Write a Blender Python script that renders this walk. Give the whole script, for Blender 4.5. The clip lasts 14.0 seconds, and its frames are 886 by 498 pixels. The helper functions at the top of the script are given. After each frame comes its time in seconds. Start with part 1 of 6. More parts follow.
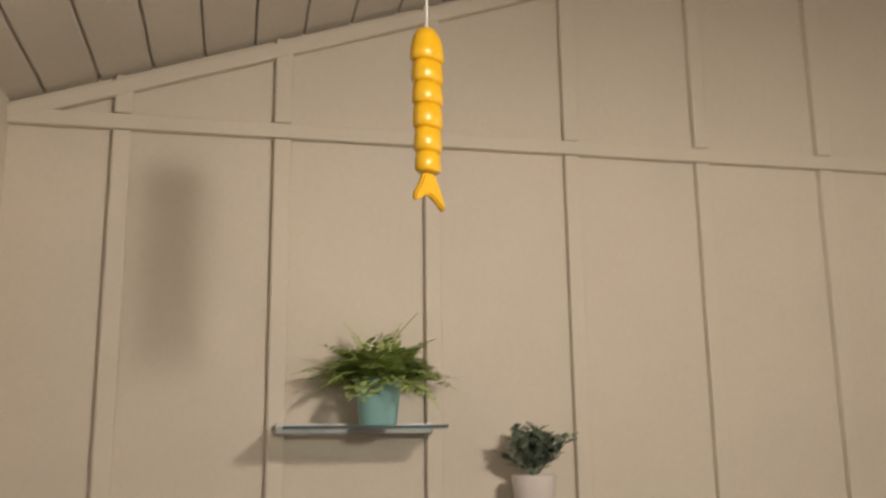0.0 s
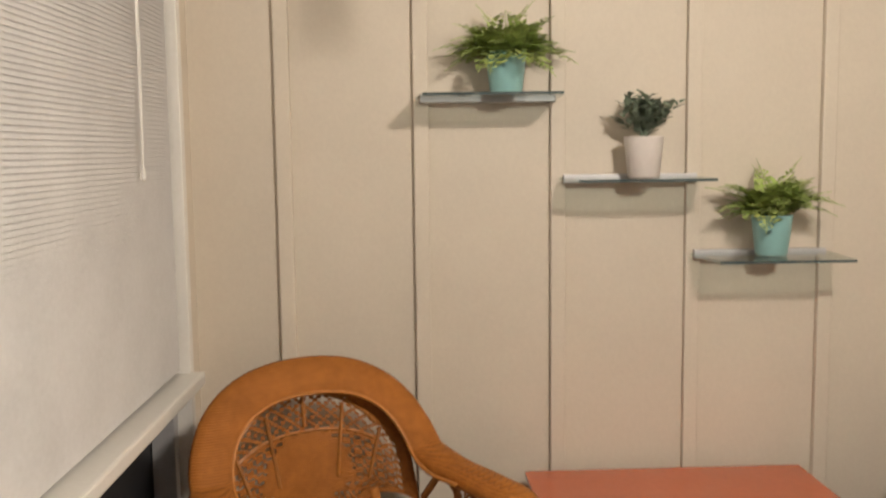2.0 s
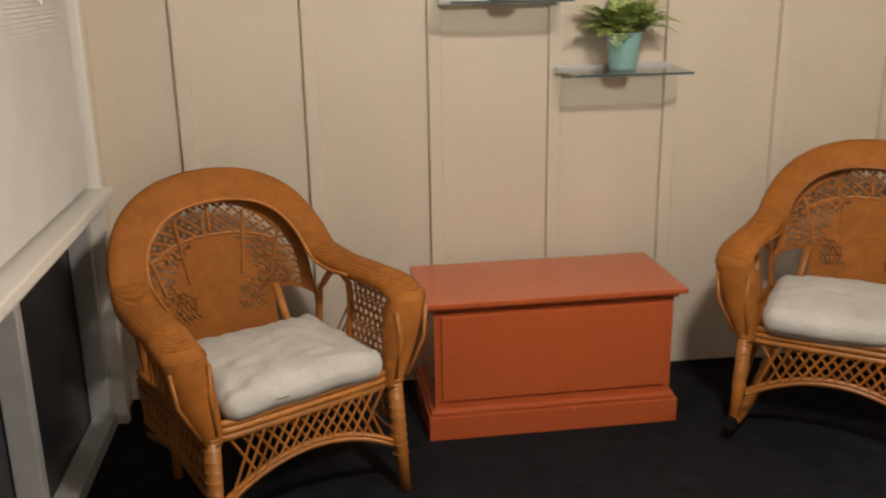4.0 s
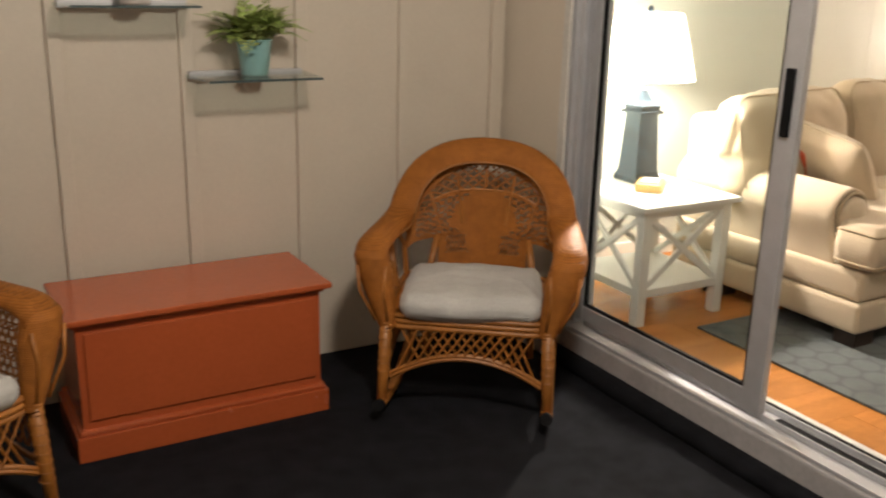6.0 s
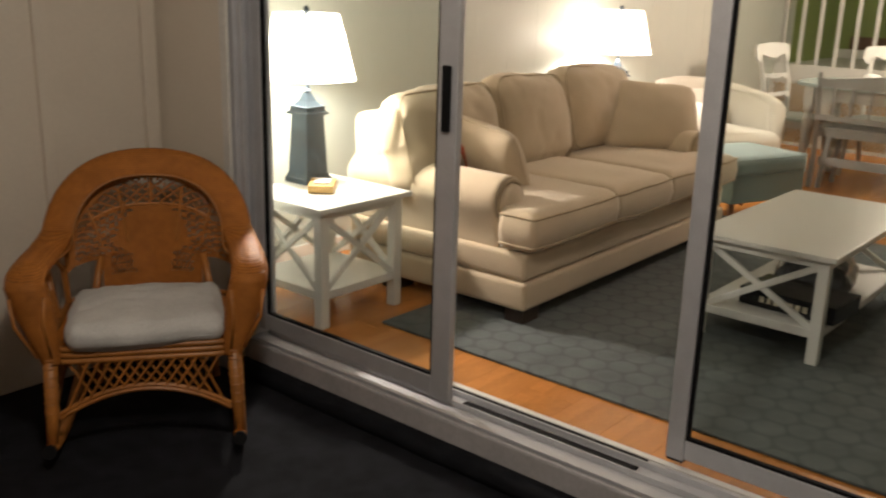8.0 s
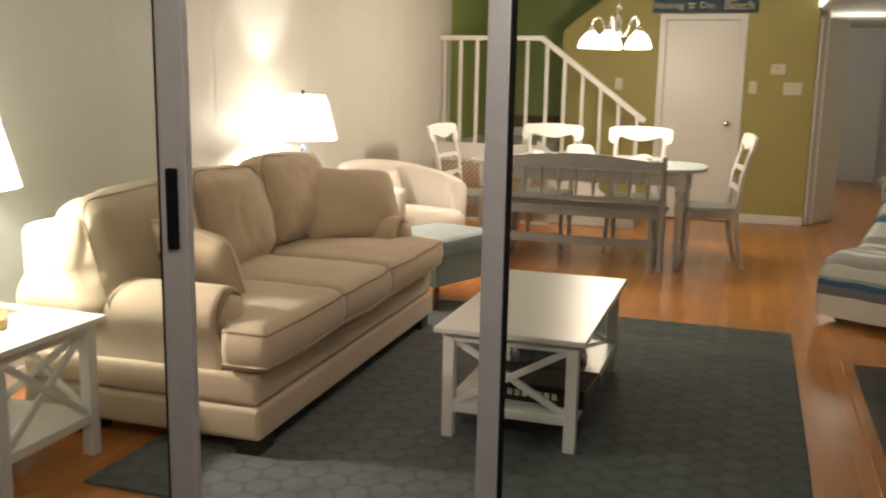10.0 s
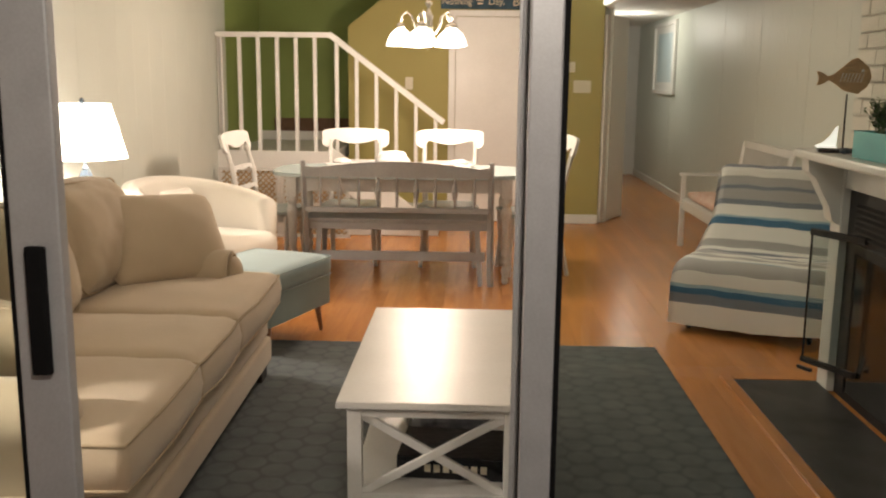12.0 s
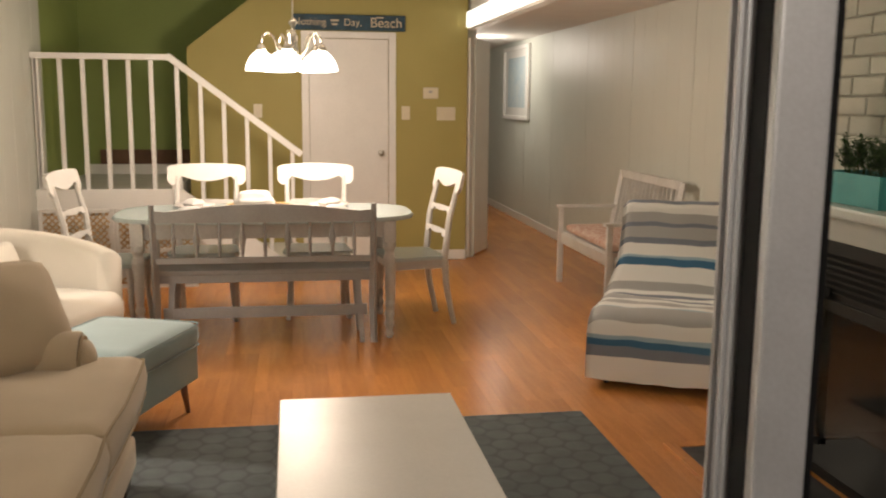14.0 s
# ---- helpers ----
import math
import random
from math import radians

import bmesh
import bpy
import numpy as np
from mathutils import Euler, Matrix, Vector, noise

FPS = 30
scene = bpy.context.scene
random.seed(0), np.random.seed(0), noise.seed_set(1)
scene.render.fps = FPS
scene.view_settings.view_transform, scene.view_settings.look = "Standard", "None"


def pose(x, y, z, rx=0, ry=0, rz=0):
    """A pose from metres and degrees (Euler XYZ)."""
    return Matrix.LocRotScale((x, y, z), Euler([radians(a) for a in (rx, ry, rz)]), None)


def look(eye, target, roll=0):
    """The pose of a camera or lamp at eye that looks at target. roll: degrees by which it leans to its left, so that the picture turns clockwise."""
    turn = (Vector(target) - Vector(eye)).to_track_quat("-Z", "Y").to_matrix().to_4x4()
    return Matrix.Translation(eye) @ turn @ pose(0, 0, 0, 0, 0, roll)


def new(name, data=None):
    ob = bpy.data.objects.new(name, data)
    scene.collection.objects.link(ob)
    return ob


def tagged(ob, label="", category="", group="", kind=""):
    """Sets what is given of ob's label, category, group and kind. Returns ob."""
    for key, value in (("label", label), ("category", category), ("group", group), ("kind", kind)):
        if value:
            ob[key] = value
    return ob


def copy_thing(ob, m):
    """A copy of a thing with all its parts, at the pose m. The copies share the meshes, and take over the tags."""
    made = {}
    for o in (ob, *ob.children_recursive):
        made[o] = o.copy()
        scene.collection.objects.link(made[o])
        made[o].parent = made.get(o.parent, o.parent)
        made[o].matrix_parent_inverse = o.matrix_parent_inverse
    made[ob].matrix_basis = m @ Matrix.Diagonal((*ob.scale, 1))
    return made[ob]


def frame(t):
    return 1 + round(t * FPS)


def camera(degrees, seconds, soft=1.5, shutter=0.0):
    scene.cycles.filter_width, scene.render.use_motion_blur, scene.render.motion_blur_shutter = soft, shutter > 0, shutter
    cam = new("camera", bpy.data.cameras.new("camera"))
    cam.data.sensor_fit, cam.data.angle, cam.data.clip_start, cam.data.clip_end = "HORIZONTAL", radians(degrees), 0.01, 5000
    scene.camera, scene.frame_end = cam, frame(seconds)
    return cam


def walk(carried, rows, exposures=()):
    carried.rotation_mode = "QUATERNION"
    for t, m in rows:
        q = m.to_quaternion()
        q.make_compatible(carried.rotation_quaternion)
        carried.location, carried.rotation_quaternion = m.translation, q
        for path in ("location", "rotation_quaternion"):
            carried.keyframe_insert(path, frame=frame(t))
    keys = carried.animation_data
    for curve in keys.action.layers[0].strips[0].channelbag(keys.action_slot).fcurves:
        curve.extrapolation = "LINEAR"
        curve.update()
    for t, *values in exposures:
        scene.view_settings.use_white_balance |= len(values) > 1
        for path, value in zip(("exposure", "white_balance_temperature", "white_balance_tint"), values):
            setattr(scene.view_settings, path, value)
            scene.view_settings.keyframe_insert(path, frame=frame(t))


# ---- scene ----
cam = camera(51.1, 14.0, 2.0, 0.5)
PATH = [
    (0, (0.099, 0.211, 1.493), (0.526, 2.12, 1.904), -0.7),
    (0.5, (0.165, 0.093, 1.492), (0.405, 2.06, 1.758), -0.1),
    (1, (0.23, -0.037, 1.398), (0.288, 1.958, 1.497), 0.3),
    (1.5, (0.287, -0.138, 1.364), (0.26, 1.86, 1.301), -0.0),
    (2, (0.203, -0.184, 1.372), (0.249, 1.804, 1.162), -0.7),
    (2.2, (0.115, -0.201, 1.361), (0.226, 1.779, 1.107), -0.8),
    (4.3, (0.243, -0.57, 1.378), (0.551, 1.317, 0.79), -1.2),
    (4.5, (0.229, -0.595, 1.389), (0.63, 1.275, 0.803), -0.6),
    (5, (0.239, -0.61, 1.399), (0.836, 1.209, 0.819), 0.3),
    (5.5, (0.233, -0.621, 1.395), (1.015, 1.129, 0.825), 1.1),
    (6, (0.236, -0.608, 1.403), (1.179, 1.061, 0.833), 1.4),
    (6.5, (0.232, -0.593, 1.396), (1.326, 0.985, 0.835), 1.6),
    (7, (0.258, -0.58, 1.396), (1.483, 0.899, 0.838), 1.6),
    (7.5, (0.275, -0.568, 1.395), (1.627, 0.797, 0.84), 1.6),
    (8, (0.277, -0.54, 1.397), (1.753, 0.693, 0.848), 1.7),
    (8.5, (0.292, -0.465, 1.399), (1.888, 0.622, 0.877), 2.0),
    (9, (0.324, -0.363, 1.397), (2.032, 0.569, 0.932), 2.1),
    (9.2, (0.356, -0.313, 1.391), (2.103, 0.559, 0.956), 1.8),
    (11.3, (0.857, 0.45, 1.415), (2.813, 0.658, 1.052), 1.1),
    (11.5, (0.925, 0.52, 1.418), (2.885, 0.679, 1.052), 1.0),
    (12, (1.111, 0.637, 1.419), (3.077, 0.7, 1.055), 0.6),
    (12.5, (1.298, 0.781, 1.423), (3.266, 0.736, 1.071), 0.3),
    (13, (1.494, 0.901, 1.429), (3.459, 0.75, 1.093), 0.4),
    (13.5, (1.682, 0.949, 1.439), (3.642, 0.714, 1.119), 0.5),
    (14, (1.861, 0.983, 1.458), (3.811, 0.666, 1.143), 0.5),
]
EXPOSURES = [(0, -0.12), (1, 0.28), (2, 0.35), (4.5, 0.2), (5.5, -0.02), (6.5, -0.42), (7.5, -0.85), (9, -1.0), (12, -0.97), (13, -0.95), (14, -1.20)]
walk(cam, [(t, look(eye, target, roll)) for t, eye, target, roll in PATH], EXPOSURES)
world = bpy.data.worlds.new("night")
scene.world = world
world.use_nodes = True
world.node_tree.nodes["Background"].inputs["Color"].default_value = (0.10, 0.13, 0.20, 1)
world.node_tree.nodes["Background"].inputs["Strength"].default_value = 0.05


def lamp(name, kind, loc, power, color, size=0.05, size_y=None, turn=(0, 0, 0), spot=None):
    d = bpy.data.lights.new(name, kind)
    d.energy, d.color = power, color
    if kind == "AREA":
        d.shape = "RECTANGLE"
        d.size, d.size_y = size, size_y or size
    else:
        d.shadow_soft_size = size
    ob = new(name, d)
    ob.matrix_world = pose(*loc, *turn)
    return ob


WARM = (1.0, 0.873, 0.73)
SOFTWARM = (1.0, 0.875, 0.76)
lamp("porch_bulb", "POINT", (1.05, 0.36, 2.18), 155, WARM, 0.12)
lamp("table_lamp_bulb", "POINT", (3.04, 2.58, 1.05), 150, SOFTWARM, 0.04)
lamp("table_lamp_bulb", "POINT", (5.90, 2.67, 1.06), 125, SOFTWARM, 0.04)
lamp("chandelier_bulbs", "POINT", (7.80, 0.97, 1.56), 160, (1.0, 0.76, 0.585), 0.14)
lamp("stairwell_lamp", "POINT", (10.80, 0.1, 3.60), 32, SOFTWARM, 0.12)
lamp("hall_lamp", "POINT", (12.6, -1.2, 2.05), 55, SOFTWARM, 0.25)
# ---- helpers of this scene ----
COL = {}


def empty(name, loc, rz=0.0, label="", category="", group="", kind=""):
    ob = new(name)
    ob.matrix_world = pose(loc[0], loc[1], loc[2], 0, 0, rz)
    ob.empty_display_size = 0.1
    return tagged(ob, label, category, group, kind)


def part(name, bm, material, parent=None, label="", smooth=False, kind="", category="", group="", loc=None, rot=None):
    me = bpy.data.meshes.new(name)
    bm.normal_update()
    bm.to_mesh(me)
    bm.free()
    me.materials.append(material)
    if smooth:
        for p in me.polygons:
            p.use_smooth = True
    ob = new(name, me)
    if parent is not None:
        ob.parent = parent
    if loc is not None:
        r = rot or (0, 0, 0)
        ob.matrix_basis = pose(loc[0], loc[1], loc[2], *r)
    return tagged(ob, label, category, group, kind)


def box(bm, x0, x1, y0, y1, z0, z1, bevel=0.0, m=None, seg=2):
    vs = [bm.verts.new((x, y, z)) for z in (z0, z1) for y in (y0, y1) for x in (x0, x1)]
    fs = [bm.faces.new([vs[i] for i in f]) for f in
          ((0, 2, 3, 1), (4, 5, 7, 6), (0, 1, 5, 4), (2, 6, 7, 3), (0, 4, 6, 2), (1, 3, 7, 5))]
    if bevel > 0:
        es = list({e for f in fs for e in f.edges})
        r = bmesh.ops.bevel(bm, geom=es, offset=bevel, segments=seg, affect="EDGES", profile=0.6)
        vs = list({v for f in r["faces"] for v in f.verts} | {v for v in vs if v.is_valid})
    if m is not None:
        bmesh.ops.transform(bm, matrix=m, verts=[v for v in vs if v.is_valid])
    return vs


def one_box(*a, bevel=0.0, m=None):
    bm = bmesh.new()
    box(bm, *a, bevel=bevel, m=m)
    return bm


def bar(bm, a, b, w, h, bevel=0.003):
    """A straight bar from a to b, w wide and h thick."""
    a, b = Vector(a), Vector(b)
    d = b - a
    up = Vector((0, 0, 1)) if abs(d.normalized().z) < 0.95 else Vector((0, 1, 0))
    x = d.normalized()
    y = up.cross(x).normalized()
    z = x.cross(y)
    m = Matrix((x, y, z)).transposed().to_4x4()
    m.translation = a
    box(bm, 0, d.length, -w / 2, w / 2, -h / 2, h / 2, bevel, m)


def tube(bm, pts, r, n=6, flat=1.0, closed=False, cap=True, up=None):
    """A tube along pts; r is one radius or one for each point; flat squeezes it along its second axis."""
    pts = [Vector(p) for p in pts]
    k = len(pts)
    rs = r if isinstance(r, (list, tuple)) else [r] * k
    rings = []
    last = None
    for i, p in enumerate(pts):
        a = pts[(i - 1) % k] if (i or closed) else p
        b = pts[(i + 1) % k] if (i < k - 1 or closed) else p
        t = (b - a).normalized()
        if up is not None:
            s = t.cross(Vector(up[i] if isinstance(up, list) else up))
            if s.length < 1e-4:
                s = last or Vector((1, 0, 0))
        elif last is None:
            s = t.cross(Vector((0, 0, 1)))
            if s.length < 1e-3:
                s = t.cross(Vector((0, 1, 0)))
        else:
            s = last - t * last.dot(t)
        s.normalize()
        last = s
        q = s.cross(t).normalized()
        rings.append([bm.verts.new(p + (s * math.cos(2 * math.pi * j / n) + q * flat * math.sin(2 * math.pi * j / n)) * rs[i]) for j in range(n)])
    m = k if closed else k - 1
    for i in range(m):
        A, B = rings[i], rings[(i + 1) % k]
        for j in range(n):
            bm.faces.new((A[j], A[(j + 1) % n], B[(j + 1) % n], B[j]))
    if cap and not closed:
        bm.faces.new(rings[0][::-1])
        bm.faces.new(rings[-1])


def lathe(bm, prof, n=20, c=(0, 0, 0)):
    """Turned body: prof is (radius, height) from bottom to top."""
    rings = [[bm.verts.new((c[0] + r * math.cos(2 * math.pi * j / n), c[1] + r * math.sin(2 * math.pi * j / n), c[2] + z)) for j in range(n)] for r, z in prof]
    for A, B in zip(rings, rings[1:]):
        for j in range(n):
            bm.faces.new((A[j], A[(j + 1) % n], B[(j + 1) % n], B[j]))
    if prof[0][0] > 1e-4:
        bm.faces.new(rings[0][::-1])
    if prof[-1][0] > 1e-4:
        bm.faces.new(rings[-1])


def puffed(w, d, h, edge=0.25, puff=0.12, n=12, seed=1, wrinkle=0.004, m=None):
    """A stuffed cushion: box w x d x h centred on the origin, rounded and bulging."""
    bm = bmesh.new()
    bmesh.ops.create_cube(bm, size=2.0)
    bmesh.ops.subdivide_edges(bm, edges=list(bm.edges), cuts=n, use_grid_fill=True)
    off = Vector((seed * 3.7, seed * 1.3, seed * 5.1))
    r = min(edge * h, 0.48 * min(w, d, h))
    for v in bm.verts:
        c = v.co
        p = Vector((c.x * w / 2, c.y * d / 2, c.z * h / 2))
        inner = Vector((max(-w / 2 + r, min(w / 2 - r, p.x)), max(-d / 2 + r, min(d / 2 - r, p.y)), max(-h / 2 + r, min(h / 2 - r, p.z))))
        q = p - inner
        if q.length > 1e-6:
            p = inner + q.normalized() * r
        bx, by = 1 - c.x ** 2, 1 - c.y ** 2
        p.z += c.z * puff * h * (bx * by) ** 0.6
        p.y += c.y * abs(c.y) * puff * 0.35 * h * bx * (1 - c.z ** 2)
        p.x += c.x * abs(c.x) * puff * 0.35 * h * by * (1 - c.z ** 2)
        nn = noise.noise(p * 7 + off) + 0.5 * noise.noise(p * 17 + off)
        p += p.normalized() * nn * wrinkle
        v.co = p
    if m is not None:
        bmesh.ops.transform(bm, matrix=m, verts=list(bm.verts))
    return bm


def rim(w, d, z, r=0.04, n=5):
    """A rounded rectangle w x d at height z."""
    out = []
    for cx, cy, a0 in ((w / 2 - r, d / 2 - r, 0), (-w / 2 + r, d / 2 - r, 90), (-w / 2 + r, -d / 2 + r, 180), (w / 2 - r, -d / 2 + r, 270)):
        for i in range(n + 1):
            a = radians(a0 + 90 * i / n)
            out.append(Vector((cx + r * math.cos(a), cy + r * math.sin(a), z)))
    return out


def extrude_shape(bm, pts, axis, d0, d1, m=None):
    """A flat outline of (u, v) pushed from d0 to d1 along axis x, y or z."""
    def at(u, v, d):
        return {"x": (d, u, v), "y": (u, d, v), "z": (u, v, d)}[axis]
    A = [bm.verts.new(at(u, v, d0)) for u, v in pts]
    B = [bm.verts.new(at(u, v, d1)) for u, v in pts]
    fs = [bm.faces.new(A), bm.faces.new(B[::-1])]
    k = len(pts)
    for i in range(k):
        fs.append(bm.faces.new((A[i], B[i], B[(i + 1) % k], A[(i + 1) % k])))
    bmesh.ops.recalc_face_normals(bm, faces=fs)
    if m is not None:
        bmesh.ops.transform(bm, matrix=m, verts=A + B)
    return A + B


# ---- materials ----
def mat(name, color, rough=0.6, vary=0.08, scale=6.0, fine=60.0, bump=0.1, depth=0.002, metal=0.0, spec=0.5, tint=None, island=0.0, coat=0.0, sheen=0.0, stretch=None):
    m = bpy.data.materials.new(name)
    m.use_nodes = True
    nt = m.node_tree
    N, L = nt.nodes, nt.links
    b = N["Principled BSDF"]
    tc = N.new("ShaderNodeTexCoord")
    mp = N.new("ShaderNodeMapping")
    L.new(tc.outputs["Object"], mp.inputs["Vector"])
    if stretch:
        mp.inputs["Scale"].default_value = stretch
    n1 = N.new("ShaderNodeTexNoise")
    n1.inputs["Scale"].default_value, n1.inputs["Detail"].default_value = scale, 4
    n2 = N.new("ShaderNodeTexNoise")
    n2.inputs["Scale"].default_value, n2.inputs["Detail"].default_value = fine, 3
    for n in (n1, n2):
        L.new(mp.outputs["Vector"], n.inputs["Vector"])
    mix = N.new("ShaderNodeMix")
    mix.data_type = "RGBA"
    c = Vector(color)
    t = Vector(tint) if tint else c * (1 - 2.2 * vary)
    mix.inputs["A"].default_value = (*(c * (1 + vary * 0.6)), 1)
    mix.inputs["B"].default_value = (*t, 1)
    add = N.new("ShaderNodeMath")
    add.operation = "MULTIPLY_ADD"
    L.new(n2.outputs["Fac"], add.inputs[0])
    add.inputs[1].default_value = 0.5
    sub = N.new("ShaderNodeMath")
    sub.operation = "MULTIPLY"
    L.new(n1.outputs["Fac"], sub.inputs[0])
    sub.inputs[1].default_value = 0.6
    L.new(sub.outputs[0], add.inputs[2])
    ramp = N.new("ShaderNodeMapRange")
    ramp.inputs["From Min"].default_value, ramp.inputs["From Max"].default_value = 0.35, 0.75
    L.new(add.outputs[0], ramp.inputs["Value"])
    L.new(ramp.outputs["Result"], mix.inputs["Factor"])
    out = mix.outputs["Result"]
    if island > 0:
        geo = N.new("ShaderNodeNewGeometry")
        oi = N.new("ShaderNodeObjectInfo")
        s = N.new("ShaderNodeMath")
        s.operation = "ADD"
        L.new(geo.outputs["Random Per Island"], s.inputs[0])
        L.new(oi.outputs["Random"], s.inputs[1])
        fr = N.new("ShaderNodeMath")
        fr.operation = "FRACT"
        L.new(s.outputs[0], fr.inputs[0])
        mr = N.new("ShaderNodeMapRange")
        mr.inputs["To Min"].default_value, mr.inputs["To Max"].default_value = 1 - island, 1 + island
        L.new(fr.outputs[0], mr.inputs["Value"])
        hsv = N.new("ShaderNodeHueSaturation")
        L.new(mr.outputs["Result"], hsv.inputs["Value"])
        L.new(out, hsv.inputs["Color"])
        out = hsv.outputs["Color"]
    L.new(out, b.inputs["Base Color"])
    b.inputs["Roughness"].default_value, b.inputs["Metallic"].default_value = rough, metal
    b.inputs["Specular IOR Level"].default_value = spec
    b.inputs["Coat Weight"].default_value = coat
    b.inputs["Sheen Weight"].default_value = sheen
    rr = N.new("ShaderNodeMapRange")
    rr.inputs["To Min"].default_value, rr.inputs["To Max"].default_value = rough * 0.85, min(1, rough * 1.15)
    L.new(n1.outputs["Fac"], rr.inputs["Value"])
    L.new(rr.outputs["Result"], b.inputs["Roughness"])
    if bump > 0:
        bp = N.new("ShaderNodeBump")
        bp.inputs["Strength"].default_value, bp.inputs["Distance"].default_value = bump, depth
        L.new(n2.outputs["Fac"], bp.inputs["Height"])
        L.new(bp.outputs["Normal"], b.inputs["Normal"])
    return m


def woven(name, color, dark, across=160.0, along=70.0):
    """Cane or wicker weave: bands one way, strands the other."""
    m = mat(name, color, 0.62, 0.16, 9, 45, 0, island=0.12, spec=0.22)
    nt = m.node_tree
    N, L = nt.nodes, nt.links
    b = N["Principled BSDF"]
    tc = N.new("ShaderNodeTexCoord")
    w1, w2 = N.new("ShaderNodeTexWave"), N.new("ShaderNodeTexWave")
    w1.bands_direction, w2.bands_direction = "Z", "X"
    w1.inputs["Scale"].default_value, w2.inputs["Scale"].default_value = across / 6.28, along / 6.28
    w1.inputs["Distortion"].default_value = w2.inputs["Distortion"].default_value = 1.2
    for w in (w1, w2):
        w.inputs["Detail Scale"].default_value = 1.5
        L.new(tc.outputs["Object"], w.inputs["Vector"])
    mx = N.new("ShaderNodeMath")
    mx.operation = "MULTIPLY"
    L.new(w1.outputs["Fac"], mx.inputs[0])
    ad = N.new("ShaderNodeMapRange")
    ad.inputs["To Min"].default_value, ad.inputs["To Max"].default_value = 0.7, 1.0
    L.new(w2.outputs["Fac"], ad.inputs["Value"])
    L.new(ad.outputs["Result"], mx.inputs[1])
    bp = N.new("ShaderNodeBump")
    bp.inputs["Strength"].default_value, bp.inputs["Distance"].default_value = 0.5, 0.002
    L.new(mx.outputs[0], bp.inputs["Height"])
    L.new(bp.outputs["Normal"], b.inputs["Normal"])
    old = b.inputs["Base Color"].links[0].from_socket
    mix = N.new("ShaderNodeMix")
    mix.data_type = "RGBA"
    mix.inputs["A"].default_value = (*dark, 1)
    fac = N.new("ShaderNodeMapRange")
    fac.inputs["From Min"].default_value, fac.inputs["From Max"].default_value = -0.12, 0.22
    L.new(mx.outputs[0], fac.inputs["Value"])
    L.new(fac.outputs["Result"], mix.inputs["Factor"])
    L.new(old, mix.inputs["B"])
    L.new(mix.outputs["Result"], b.inputs["Base Color"])
    return m


def glass(name, tint=(1, 1, 1), rough=0.0):
    m = bpy.data.materials.new(name)
    m.use_nodes = True
    N, L = m.node_tree.nodes, m.node_tree.links
    N.remove(N["Principled BSDF"])
    tr, gl, mx, fr = N.new("ShaderNodeBsdfTransparent"), N.new("ShaderNodeBsdfGlossy"), N.new("ShaderNodeMixShader"), N.new("ShaderNodeLayerWeight")
    tr.inputs["Color"].default_value = (*tint, 1)
    gl.inputs["Roughness"].default_value = rough
    fr.inputs["Blend"].default_value = 0.5
    pw, mu = N.new("ShaderNodeMath"), N.new("ShaderNodeMath")
    pw.operation, mu.operation = "POWER", "MULTIPLY_ADD"
    L.new(fr.outputs["Facing"], pw.inputs[0])
    pw.inputs[1].default_value = 4.0
    L.new(pw.outputs[0], mu.inputs[0])
    mu.inputs[1].default_value, mu.inputs[2].default_value = 0.8, 0.015
    L.new(mu.outputs[0], mx.inputs[0])
    L.new(tr.outputs[0], mx.inputs[1])
    L.new(gl.outputs[0], mx.inputs[2])
    L.new(mx.outputs[0], N["Material Output"].inputs["Surface"])
    return m


def glowing(name, color, strength):
    m = bpy.data.materials.new(name)
    m.use_nodes = True
    b = m.node_tree.nodes["Principled BSDF"]
    b.inputs["Base Color"].default_value = (0.8, 0.8, 0.78, 1)
    b.inputs["Emission Color"].default_value = (*color, 1)
    b.inputs["Emission Strength"].default_value = strength
    return m


def shade_cloth(name):
    m = bpy.data.materials.new(name)
    m.use_nodes = True
    N, L = m.node_tree.nodes, m.node_tree.links
    N.remove(N["Principled BSDF"])
    tr, df, mx = N.new("ShaderNodeBsdfTranslucent"), N.new("ShaderNodeBsdfDiffuse"), N.new("ShaderNodeMixShader")
    tc, w, bp = N.new("ShaderNodeTexCoord"), N.new("ShaderNodeTexNoise"), N.new("ShaderNodeBump")
    w.inputs["Scale"].default_value = 220
    L.new(tc.outputs["Object"], w.inputs["Vector"])
    L.new(w.outputs["Fac"], bp.inputs["Height"])
    bp.inputs["Distance"].default_value = 0.001
    for s in (tr, df):
        s.inputs["Color"].default_value = (0.9, 0.87, 0.8, 1)
        L.new(bp.outputs[0], s.inputs["Normal"])
    mx.inputs[0].default_value = 0.25
    L.new(tr.outputs[0], mx.inputs[1])
    L.new(df.outputs[0], mx.inputs[2])
    sheer, weave = N.new("ShaderNodeBsdfTransparent"), N.new("ShaderNodeMixShader")
    weave.inputs[0].default_value = 0.14
    L.new(mx.outputs[0], weave.inputs[1])
    L.new(sheer.outputs[0], weave.inputs[2])
    L.new(weave.outputs[0], N["Material Output"].inputs["Surface"])
    return m


